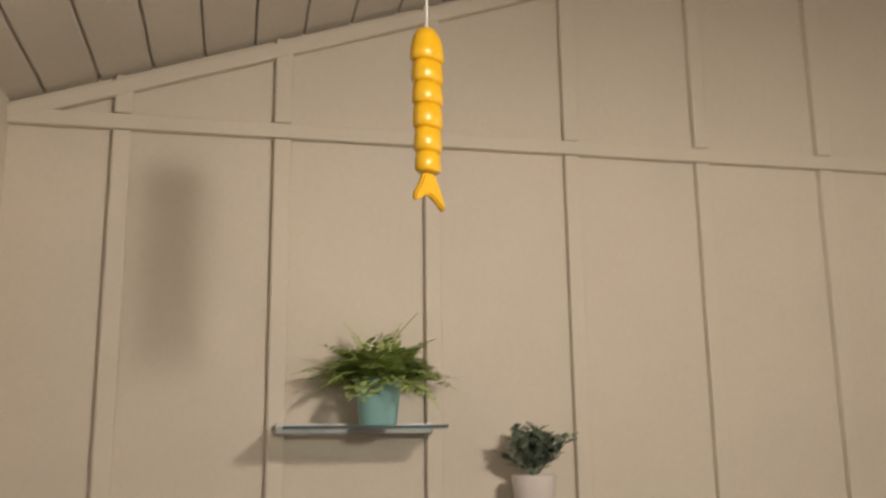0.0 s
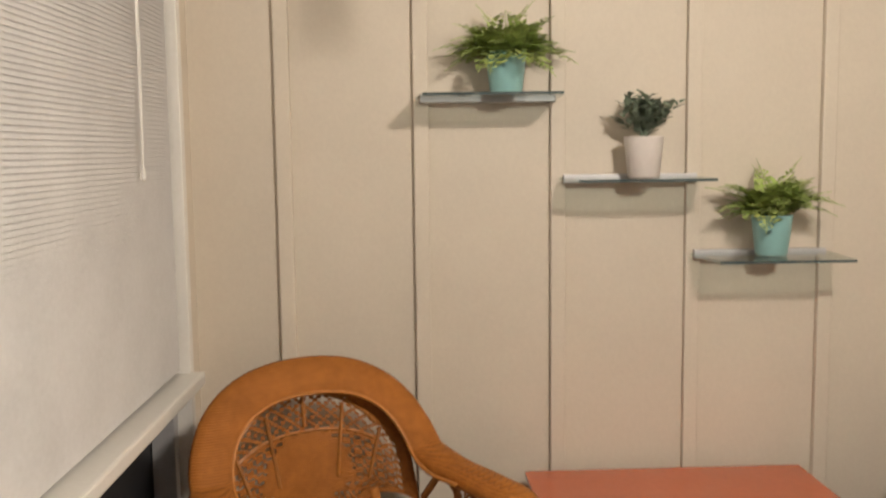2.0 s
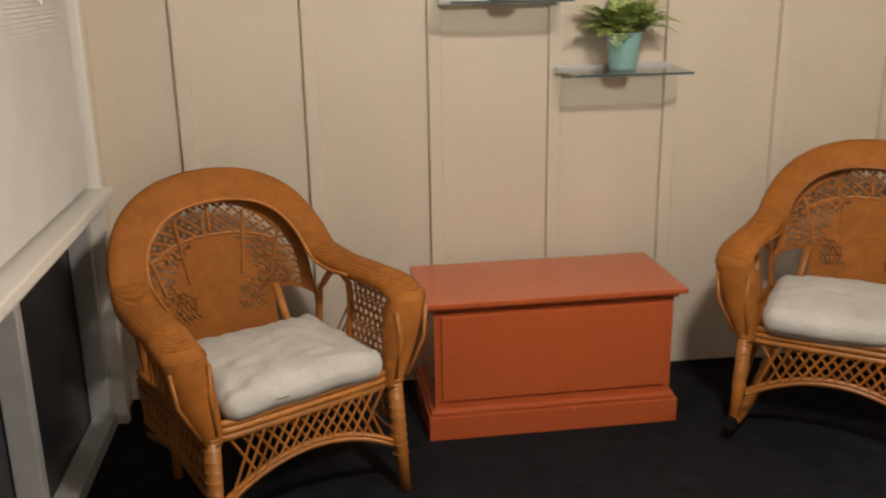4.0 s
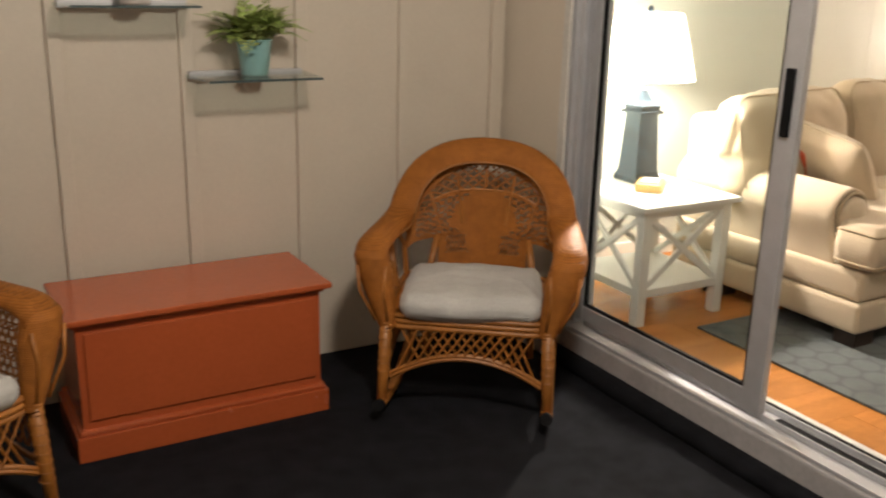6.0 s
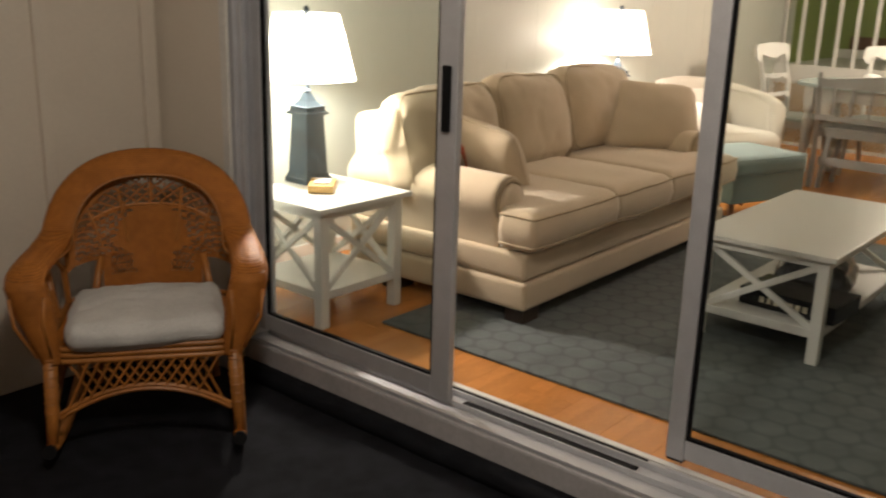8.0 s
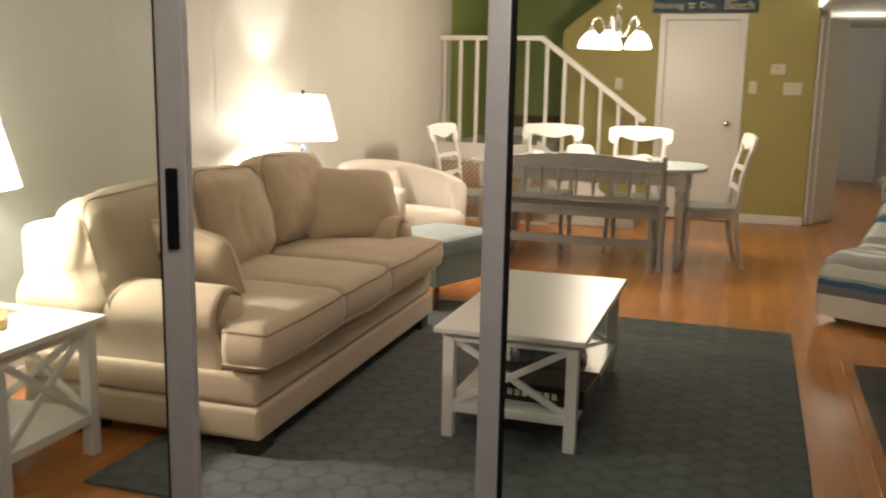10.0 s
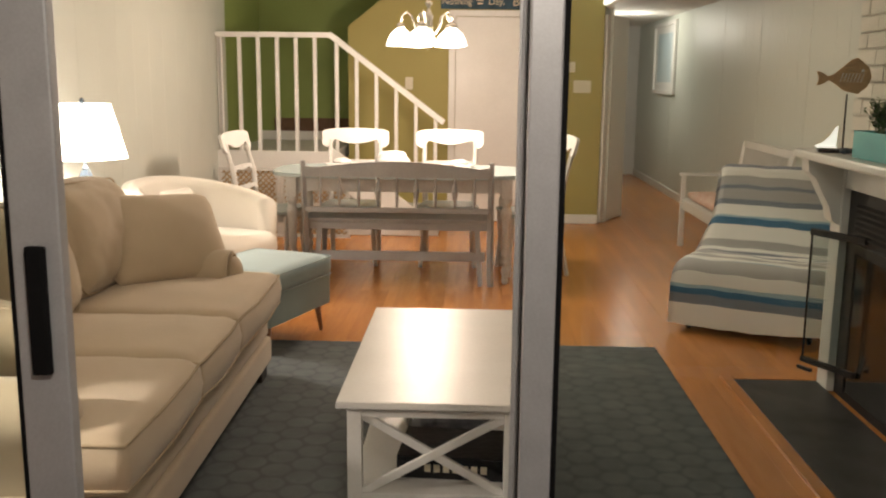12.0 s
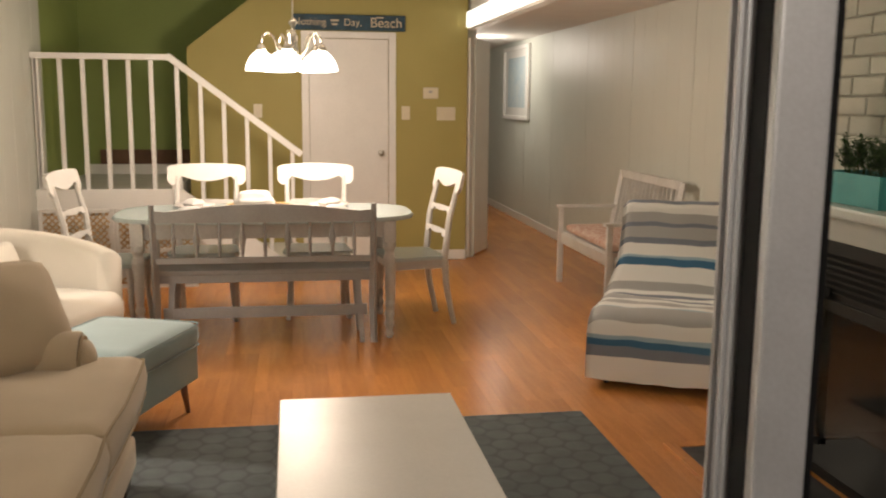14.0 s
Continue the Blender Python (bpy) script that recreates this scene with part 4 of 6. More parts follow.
def seat_cushion(loc, rz, seed):
    bm = puffed(0.495, 0.43, 0.085, 0.49, 0.20, 30, seed, 0.006, Matrix.Translation((0, 0, 0.0)))
    for v in bm.verts:
        k = noise.noise(Vector((v.co.x * 7 + seed, v.co.y * 4, seed)))
        k2 = abs(noise.noise(Vector((v.co.x * 13 + v.co.y * 6, v.co.y * 16 - v.co.x * 5, seed * 2.0))))
        v.co.z += 0.012 * k + 0.020 * (0.25 - k2) * (v.co.z > 0)
    top = empty("seat_cushion", loc, rz + 2 * (seed % 3), "crumpled light grey cotton seat cushion on a wicker chair", "cushion", "cushions on the wicker chairs")
    part("cover", bm, M_CUSHION, top, smooth=True)
    bm = bmesh.new()
    tube(bm, [p + Vector((0, 0, 0.004 * math.sin(i * 1.3))) for i, p in enumerate(rim(0.493, 0.428, -0.004, 0.05))], 0.004, 5, closed=True)
    part("piping", bm, M_CUSHION, top, smooth=True)
    return top


W1, R1 = (0.02, 2.09, ZP), 30.0
W2, R2 = (1.965, 2.20, ZP), -37.0
c1 = wicker_chair("wicker_armchair", False, "honey brown wicker armchair with lattice back beside the orange chest")
c1.matrix_world = pose(*W1, 0, 0, R1) @ Matrix.Scale(1.015, 4)
c2 = wicker_chair("wicker_rocking_chair", True, "honey brown wicker rocking chair with lattice back beside glass door")
c2.matrix_world = pose(*W2, 0, 0, R2)
for c, s, sd in ((c1, 1, 3), (c2, 1, 8)):
    p = c.matrix_world @ Vector((0, -0.085, 0.425))
    seat_cushion(p, R1 if c is c1 else R2, sd)

# orange chest
cx0, cx1, cy0, cy1 = 0.525, 1.415, 2.262, 2.69
chest = empty("storage_chest", ((cx0 + cx1) / 2, (cy0 + cy1) / 2, ZP), 0.8, "orange painted wooden storage chest with a shut lid", "chest")
hw, hd = (cx1 - cx0) / 2, (cy1 - cy0) / 2
part("lid", one_box(-hw, hw, -hd, hd, 0.472, 0.492, bevel=0.005), M_ORANGE, chest)
bm = bmesh.new()
box(bm, -hw + 0.035, hw - 0.035, -hd + 0.035, hd - 0.01, 0.07, 0.468, 0.003)
box(bm, -hw + 0.022, hw - 0.022, -hd + 0.024, hd - 0.012, 0.455, 0.471, 0.005)
part("body", bm, M_ORANGE, chest)
bm = bmesh.new()
box(bm, -hw + 0.058, hw - 0.058, -hd + 0.026, -hd + 0.034, 0.135, 0.435, 0.004)
part("front_panel", bm, M_ORANGE, chest)
bm = bmesh.new()
box(bm, -hw + 0.012, hw - 0.012, -hd + 0.012, hd - 0.005, 0.0, 0.085, 0.003)
box(bm, -hw + 0.020, hw - 0.020, -hd + 0.020, hd - 0.008, 0.085, 0.105, 0.009)
part("plinth", bm, M_ORANGE, chest)


# glass shelves with plants
def shelf(gx, z, label):
    sh = empty("glass_shelf", (gx, YN - 0.0185, z), 0, label, "shelf", "glass wall shelves")
    part("bracket_rail", one_box(0.012, 0.435, -0.024, 0.0, -0.014, 0.014, bevel=0.003), M_ALU, sh)
    bm = bmesh.new()
    extrude_shape(bm, [(0.0, -0.02), (0.02, -0.255), (0.425, -0.255), (0.445, -0.02)][::-1], "z", -0.004, 0.004)
    g = part("glass_plate", bm, M_SHELFGLASS, sh)
    bm = bmesh.new()
    box(bm, 0.020, 0.425, -0.2575, -0.2555, -0.004, 0.004)
    part("glass_edge", bm, M_GLASS_EDGE, sh)
    return sh


def frond(bm, rnd, length, az, lift, droop, pairs=20, wide=0.036):
    """One fern frond: an arching stem with leaflets in pairs."""
    d = Vector((math.cos(az), math.sin(az), 0))
    s = Vector((-d.y, d.x, 0))
    pts = []
    for i in range(pairs + 1):
        t = i / pairs
        pts.append(d * (length * t * math.cos(lift * (1 - 0.3 * t))) + Vector((0, 0, length * (t * math.sin(lift) - droop * t * t))))
    for i in range(2, pairs):
        t = i / pairs
        p = pts[i]
        f = (pts[i + 1] - pts[i - 1]).normalized()
        w = wide * math.sin(math.pi * min(1, 0.15 + 0.95 * t)) ** 0.7 * (1.05 - 0.5 * t)
        for sg in (-1, 1):
            for q in (0.45, 1.0):
                tip = p + (s * sg * q + f * 0.45 * q) * w + Vector((0, 0, rnd.uniform(-0.3, 0.15) * w))
                r = w * 0.30 + 0.0012
                up = Vector((0, 0, 1))
                a = bm.verts.new(tip - f * r - s * sg * r * 0.3)
                b = bm.verts.new(tip + s * sg * r + up * r * 0.2)
                c = bm.verts.new(tip + f * r)
                e = bm.verts.new(tip - s * sg * r * 0.9)
                bm.faces.new((a, b, c, e))
    tube(bm, pts[::2], 0.0011, 3, cap=False)


def pot(parent, z0, r0, r1, h, material):
    bm = bmesh.new()
    lathe(bm, [(r0 * 0.9, 0), (r0, 0.004), (r1, h - 0.004), (r1 + 0.001, h), (r1 - 0.004, h), (r1 - 0.006, h - 0.02), (0.0, h - 0.02)], 28)
    bmesh.ops.transform(bm, matrix=Matrix.Translation((0, 0, z0)), verts=list(bm.verts))
    return part("pot", bm, material, parent, smooth=True)


def fern(x, z, seed, label):
    rnd = random.Random(seed)
    f = empty("potted_fern", (x, 2.645, z + 0.004), 0, label, "plant", "plants on glass shelves")
    pot(f, 0, 0.048, 0.062, 0.125, M_TURQ)
    bm = bmesh.new()
    for i in range(72):
        az = rnd.uniform(0, 2 * math.pi)
        l = rnd.uniform(0.15, 0.27)
        if math.sin(az) > 0.45:
            l = min(l, 0.13 / math.sin(az) + 0.02)
        frond(bm, rnd, l, az, rnd.uniform(0.30, 1.0) + (0.25 if seed == 9 else 0), rnd.uniform(0.25, 0.75), 15, 0.048)
    for i in range(3):
        frond(bm, rnd, rnd.uniform(0.15, 0.20), rnd.uniform(0, 6.3), rnd.uniform(1.2, 1.5), 0.05, 14, 0.040)
    bmesh.ops.transform(bm, matrix=Matrix.Translation((0, 0, 0.115)), verts=list(bm.verts))
    part("foliage", bm, M_FERN, f, kind="stuff")
    return f


def leaf_card(bm, p, d, up, l, w):
    s = d.cross(up).normalized()
    a = bm.verts.new(p)
    b = bm.verts.new(p + d * l * 0.55 + s * w + up * w * 0.25)
    c = bm.verts.new(p + d * l)
    e = bm.verts.new(p + d * l * 0.55 - s * w + up * w * 0.25)
    m = bm.verts.new(p + d * l * 0.55)
    bm.faces.new((a, b, m))
    bm.faces.new((b, c, m))
    bm.faces.new((a, m, e))
    bm.faces.new((m, c, e))


def bush(bm, rnd, stems, leaves, spread, height, ll, lw, base=(0, 0, 0), flatx=1.0):
    for i in range(stems):
        az = rnd.uniform(0, 2 * math.pi)
        out = rnd.uniform(0.1, 1) * spread
        b = Vector(base) + Vector((rnd.uniform(-1, 1) * 0.02 * flatx * 5 * (flatx > 1), rnd.uniform(-0.015, 0.015), 0))
        tip = b + Vector((math.cos(az) * out * (1 if flatx == 1 else 0.5), math.sin(az) * out * (0.8 if flatx == 1 else 0.5), height * rnd.uniform(0.65, 1.05) - 0.25 * out))
        tube(bm, [b, (b + tip) / 2 + Vector((0, 0, 0.01)), tip], 0.0012, 3, cap=False)
        for j in range(leaves):
            t = 0.3 + 0.7 * j / (leaves - 1)
            p = b.lerp(tip, t)
            a2 = rnd.uniform(0, 6.3)
            d = Vector((math.cos(a2), math.sin(a2), rnd.uniform(0.0, 0.9))).normalized()
            leaf_card(bm, p, d, Vector((0, 0, 1)), ll * rnd.uniform(0.7, 1.1), lw)


shelf(0.192, 1.535, "glass wall shelf with an aluminium rail, holding a fern")
shelf(0.640, 1.280, "glass wall shelf with an aluminium rail, holding a white pot")
shelf(1.058, 1.036, "glass wall shelf with an aluminium rail, above the orange chest")
fern(0.465, 1.535, 4, "green fern in a pale turquoise pot on a glass shelf")
fern(1.285, 1.036, 9, "light green fern in a pale turquoise pot on a glass shelf")
sg = empty("potted_shrub", (0.885, 2.645, 1.284), 0, "grey-green leafy plant in a white pot on a glass shelf", "plant", "plants on glass shelves")
pot(sg, 0, 0.048, 0.060, 0.125, M_POTWHITE)
bm = bmesh.new()
bush(bm, random.Random(5), 38, 14, 0.115, 0.14, 0.040, 0.0115, (0, 0, 0.115))
part("foliage", bm, M_SAGE, sg, kind="stuff")

# hanging yellow fish
fish = empty("hanging_fish", (0.411, 1.715, 1.888), 30, "glossy yellow ceramic segmented fish hanging on a cord", "ornament")
segs = [(0.062, 0.100, .026, .019), (0.098, 0.143, .028, .021), (0.141, 0.186, .030, .022), (0.184, 0.226, .031, .022), (0.224, 0.266, .032, .023)]
for z0, z1, rr, r2 in segs:
    bm = bmesh.new()
    lathe(bm, [(rr * 0.80, 0), (rr, 0.004), (rr * 0.98, (z1 - z0) * 0.5), (rr * 0.93, z1 - z0 - 0.006), (rr * 0.7, z1 - z0), (0, z1 - z0)], 20)
    bmesh.ops.transform(bm, matrix=Matrix.Translation((0, 0, z0)) @ Matrix.Diagonal((1, 0.7, 1, 1)), verts=list(bm.verts))
    part("body_segment", bm, M_YELLOW, fish, smooth=True)
bm = bmesh.new()
lathe(bm, [(0.028, 0), (0.034, 0.004), (0.034, 0.02), (0.029, 0.045), (0.018, 0.062), (0.006, 0.066), (0, 0.066)], 20)
bmesh.ops.transform(bm, matrix=Matrix.Translation((0, 0, 0.264)) @ Matrix.Diagonal((1, 0.7, 1, 1)), verts=list(bm.verts))
part("head", bm, M_YELLOW, fish, smooth=True)
bm = bmesh.new()
outl = [(-0.033, 0.008), (-0.022, 0.012), (-0.010, 0.020), (0.0, 0.022), (0.012, 0.015), (0.026, 0.002), (0.034, -0.004), (0.034, 0.012), (0.022, 0.040), (0.013, 0.060), (-0.013, 0.060), (-0.021, 0.040), (-0.033, 0.022)]
extrude_shape(bm, outl, "y", -0.006, 0.006)
bmesh.ops.bevel(bm, geom=list(bm.edges), offset=0.003, segments=2, affect="EDGES")
part("tail", bm, M_YELLOW, fish, smooth=False)
bm = bmesh.new()
tube(bm, [(0, 0, 0.325), (0, 0, 0.55), (0, 0, ceil_z(0.411) - 1.888 + 0.01)], 0.0018, 5)
part("cord", bm, M_WHITE, fish)

# added, unseen cap over the porch bulb, behind the walker; darkens the upper wall
pl = empty("pendant_lamp", (1.05, 0.36, 2.18), 0, "unseen metal cap on a rod, added to shade the upper wall", "lamp")
bm = bmesh.new()
lathe(bm, [(0.27, 0.055), (0.275, 0.062), (0.20, 0.085), (0.05, 0.11), (0.012, 0.13)], 28)
part("wide_cap", bm, M_ALU, pl, smooth=True)
bm = bmesh.new()
tube(bm, [(0, 0, 0.12), (0, 0, ceil_z(1.05) - 2.18 + 0.03)], 0.006, 8)
part("rod", bm, M_ALU, pl)


# ---- living room things ----
rug = structure("rug_underlay", one_box(2.99, 5.90, -0.34, 1.99, -0.003, 0.001), M_BLACK)
rg = tagged(new("area_rug"), "large slate grey area rug with a honeycomb pattern", "rug")
rg.matrix_world = pose(4.43, 0.825, 0.0)
part("woven_surface", one_box(-1.47, 1.50, -1.175, 1.205, 0.001, 0.012, bevel=0.004), M_RUG, rg)


def cross_table(name, loc, lx, ly, h, label, category, cross_sides, top_t=0.022, leg=0.045, shelf_z=0.14):
    """White table with a lower shelf and X braces; lx along x, ly along y."""
    t = empty(name, loc, 0, label, category)
    part("tabletop", one_box(-lx / 2, lx / 2, -ly / 2, ly / 2, h - top_t, h, bevel=0.004), M_WHITE, t)
    ix, iy = lx / 2 - 0.03, ly / 2 - 0.03
    for sx in (-1, 1):
        for sy in (-1, 1):
            x0, y0 = sx * ix, sy * iy
            part("leg", one_box(min(x0, x0 - sx * leg), max(x0, x0 - sx * leg), min(y0, y0 - sy * leg), max(y0, y0 - sy * leg), 0, h - top_t, bevel=0.003), M_WHITE, t)
    for s in (-1, 1):
        part("apron", one_box(-ix + leg, ix - leg, s * (iy - 0.01) - 0.009, s * (iy - 0.01) + 0.009, h - top_t - 0.035, h - top_t - 0.001, bevel=0.002), M_WHITE, t)
        part("apron", one_box(s * (ix - 0.01) - 0.009, s * (ix - 0.01) + 0.009, -iy + leg, iy - leg, h - top_t - 0.035, h - top_t - 0.001, bevel=0.002), M_WHITE, t)
    part("lower_shelf", one_box(-ix + 0.004, ix - 0.004, -iy + 0.004, iy - 0.004, shelf_z - 0.035, shelf_z, bevel=0.003), M_WHITE, t)
    zt, zb = h - top_t - 0.036, shelf_z
    for side in cross_sides:
        for k in (0, 1):
            bm = bmesh.new()
            if side in "ew":
                x = (ix - 0.02) * (1 if side == "e" else -1)
                y0, y1 = -iy + leg, iy - leg
                a, b = ((x + 0.004 * k, y0, zb), (x + 0.004 * k, y1, zt)) if k else ((x, y0, zt), (x, y1, zb))
            else:
                y = (iy - 0.02) * (1 if side == "n" else -1)
                x0, x1 = -ix + leg, ix - leg
                a, b = ((x0, y + 0.004 * k, zb), (x1, y + 0.004 * k, zt)) if k else ((x0, y, zt), (x1, y, zb))
            bar(bm, a, b, 0.016, 0.026)
            part("cross_brace", bm, M_WHITE, t)
    return t


ct = cross_table("coffee_table", (4.335, 0.748, 0.012), 1.17, 0.585, 0.446, "white coffee table with crossed braces and a lower shelf", "coffee table", "ew")
et = cross_table("end_table", (2.968, 2.385, 0.0), 0.54, 0.53, 0.522, "white end table with crossed sides beside the beige sofa", "end table", "wsne", shelf_z=0.16)

# board game on the coffee table's shelf
bg = empty("board_game_box", (4.02, 0.66, 0.152), -4, "glossy black board game box lying on the coffee table shelf", "box")
part("box_body", one_box(-0.13, 0.13, -0.20, 0.20, 0.001, 0.075, bevel=0.004), M_BOXBLACK, bg)
bm = bmesh.new()
for i, (y0, y1) in enumerate(((0.09, 0.11), (0.06, 0.08), (0.03, 0.05), (0.0, 0.02), (-0.03, -0.01), (-0.06, -0.04), (-0.09, -0.07))):
    box(bm, -0.1315, -0.1295, y0, y1, 0.025, 0.05)
part("printed_bars", bm, M_SWITCH, bg)
bag = empty("plastic_bag", (4.40, 0.72, 0.152), 12, "crumpled glossy grey plastic bag on the coffee table shelf", "bag")
part("body", puffed(0.34, 0.30, 0.10, 0.45, 0.3, 14, 6, 0.022, Matrix.Translation((0, 0, 0.055))), M_FILM, bag)


# table lamps
def table_lamp(loc, label):
    t = empty("table_lamp", loc, 0, label, "lamp", "table lamps")
    bm = bmesh.new()
    m = Matrix.Identity(4)

    def frust(z0, z1, a0, a1):
        v0 = [bm.verts.new((x * a0, y * a0, z0)) for x, y in ((-1, -1), (1, -1), (1, 1), (-1, 1))]
        v1 = [bm.verts.new((x * a1, y * a1, z1)) for x, y in ((-1, -1), (1, -1), (1, 1), (-1, 1))]
        bm.faces.new(v0[::-1])
        bm.faces.new(v1)
        for i in range(4):
            bm.faces.new((v0[i], v0[(i + 1) % 4], v1[(i + 1) % 4], v1[i]))
    frust(0.0, 0.024, 0.074, 0.074)
    frust(0.024, 0.042, 0.070, 0.064)
    frust(0.042, 0.305, 0.062, 0.050)
    part("base", bm, M_NAVY, t, "slate blue squared column base")
    bm = bmesh.new()
    frust(0.305, 0.317, 0.066, 0.066)
    frust(0.317, 0.332, 0.056, 0.052)
    frust(0.332, 0.342, 0.057, 0.057)
    frust(0.342, 0.360, 0.044, 0.034)
    frust(0.360, 0.400, 0.028, 0.014)
    lathe(bm, [(0.014, 0.400), (0.018, 0.408), (0.010, 0.417), (0.007, 0.44), (0.007, 0.735), (0.010, 0.74)], 12)
    part("neck", bm, M_NAVY, t)
    bm = bmesh.new()
    lathe(bm, [(0.004, 0.735), (0.013, 0.743), (0.014, 0.757), (0.006, 0.770), (0, 0.772)], 12)
    part("finial", bm, M_NAVY, t, smooth=True)
    bm = bmesh.new()
    k = 40
    zb, zt, rb, rt = 0.458, 0.738, 0.214, 0.142
    A = [bm.verts.new((rb * math.cos(2 * math.pi * j / k), rb * math.sin(2 * math.pi * j / k), zb)) for j in range(k)]
    B = [bm.verts.new((rt * math.cos(2 * math.pi * j / k), rt * math.sin(2 * math.pi * j / k), zt)) for j in range(k)]
    for j in range(k):
        bm.faces.new((A[j], A[(j + 1) % k], B[(j + 1) % k], B[j]))
    part("shade", bm, M_SHADE, t, "white cloth shade, lit", smooth=True)
    bm = bmesh.new()
    for zz, r in ((zb, rb), (zt, rt)):
        rb_ = bmesh.new()
        tube(rb_, [(r * math.cos(2 * math.pi * j / k), r * math.sin(2 * math.pi * j / k), zz) for j in range(k)], 0.003, 5, closed=True)
        part("shade_ring", rb_, M_WHITE, t)
    for q in range(3):
        an = q * 2.094
        tube(bm, [(0, 0, 0.725), (rt * math.cos(an), rt * math.sin(an), 0.725)], 0.002, 4)
    part("shade_spider", bm, M_WHITE, t)
    bm = bmesh.new()
    lathe(bm, [(0.012, 0.0), (0.03, 0.03), (0.032, 0.05), (0.02, 0.075), (0, 0.085)], 12, (0, 0.0, 0.445))
    b = part("bulb", bm, M_BULB, t, smooth=True)
    b.visible_shadow = False
    return t


table_lamp((3.04, 2.575, 0.522), "slate blue column lamp with lit white shade on an end table")
table_lamp((5.90, 2.67, 0.527), "slate blue column lamp with lit white shade behind the sofa")
hid = cross_table("end_table", (5.90, 2.66, 0.0), 0.46, 0.50, 0.526, "white end table behind the sofa", "end table", "", shelf_z=0.16)
wb = empty("wooden_box", (2.965, 2.40, 0.523), -48, "small pale wooden box on the end table", "box")
part("body", one_box(-0.055, 0.055, -0.085, 0.085, 0, 0.034, bevel=0.003), M_LIGHTWOOD, wb)
part("slip", one_box(-0.035, 0.035, -0.055, 0.05, 0.0345, 0.041, bevel=0.001), M_POTWHITE, wb, "white paper slips")

# sofa: lying along x, its back to the north wall
sofa = empty("sofa", (4.335, 2.03, 0), 1.0, "beige three-seat sofa with rolled arms and piped cushions", "sofa")
SX = 1.02


def sp(name, bm, material=None, label="", smooth=True):
    return part(name, bm, material or M_SOFA, sofa, label, smooth)


def creased(bm, amount, scale, seed):
    """Soft folds and sags pushed into a stuffed shape."""
    bm.normal_update()
    off = Vector((seed * 2.1, seed * 0.7, seed * 1.9))
    for v in bm.verts:
        p = v.co
        k = noise.noise(Vector((p.x * scale * 0.6, p.y * scale, p.z * scale)) + off)
        f = abs(noise.noise(Vector((p.x * scale * 1.7, p.y * scale, p.z * scale * 0.8)) + off * 2))
        v.co = p + v.normal * amount * (k - 1.2 * max(0, 0.12 - f) / 0.12)


bm = bmesh.new()
box(bm, -SX, SX, -0.46, 0.58, 0.075, 0.20, 0.022, seg=3)
sp("base_skirt", bm)
bm = bmesh.new()
box(bm, -SX + 0.010, SX - 0.010, -0.448, 0.58, 0.203, 0.325, 0.024, seg=3)
sp("base_rail", bm)
for sx in (-1, 1):
    for y in (-0.39, 0.33):
        bm = bmesh.new()
        box(bm, sx * 0.93 - 0.06, sx * 0.93 + 0.06, y - 0.05, y + 0.05, 0.0, 0.073, 0.006)
        sp("foot", bm, M_DARKWOOD, smooth=False)
for s in (-1, 1):
    # arm with a scrolled roll that stands out over its side
    cxx, czz, r = 0.085, 0.520, 0.108
    prof = [(0.030, 0.20), (0.026, 0.34), (0.008, 0.42)]
    for i in range(19):
        an = radians(206 - i * 14)
        prof.append((cxx + r * math.cos(an), czz + r * math.sin(an)))
    prof += [(0.150, 0.40), (0.150, 0.20)]
    ys = [-0.285, -0.300, -0.295, -0.27] + [-0.20 + 0.07 * i for i in range(11)] + [0.56]
    bm = bmesh.new()
    rings = []
    for k, y in enumerate(ys):
        g = (0.80, 0.92, 0.985, 1.0)[k] if k < 4 else 1.0
        ring = []
        for u, v in prof:
            wob = 0.006 * noise.noise(Vector((u * 9, y * 6, v * 9 + s))) if k > 3 else 0
            ring.append(bm.verts.new((s * (SX - (cxx + (u - cxx) * g) + wob), y, (czz + (v - czz) * g if v > 0.30 else v) + wob)))
        rings.append(ring)
    for A, B in zip(rings, rings[1:]):
        for q in range(len(prof)):
            bm.faces.new((A[q], A[(q + 1) % len(prof)], B[(q + 1) % len(prof)], B[q]))
    bm.faces.new(rings[0])
    bm.faces.new(rings[-1][::-1])
    bmesh.ops.recalc_face_normals(bm, faces=list(bm.faces))
    sp("arm", bm)
    bm = bmesh.new()
    tube(bm, [(s * (SX - cxx - 0.088 * math.cos(t)), -0.304, czz + 0.088 * math.sin(t)) for t in [radians(a) for a in range(0, 360, 15)]], 0.007, 6, closed=True)
    tube(bm, [(s * (SX - 0.020), -0.292, 0.455), (s * (SX - 0.034), -0.294, 0.40), (s * (SX - 0.038), -0.294, 0.21)], 0.006, 5)
    sp("arm_piping", bm, M_PIPING)
    bm = puffed(0.158, 0.030, 0.158, 0.49, 0.7, 10, 2 + s, 0.003, Matrix.Translation((s * (SX - cxx), -0.298, czz)))
    for v in bm.verts:
        d = Vector((v.co.x - s * (SX - cxx), 0, v.co.z - czz))
        if d.length > 0.076:
            v.co -= d * (1 - 0.076 / d.length)
    sp("arm_front_panel", bm)
bm = bmesh.new()
box(bm, -SX + 0.04, SX - 0.04, 0.36, 0.60, 0.10, 0.815, 0.07, seg=4)
sp("back_frame", bm)
wseat = [(-SX - 0.015, -0.345), (-0.340, 0.205), (0.210, SX + 0.01)]
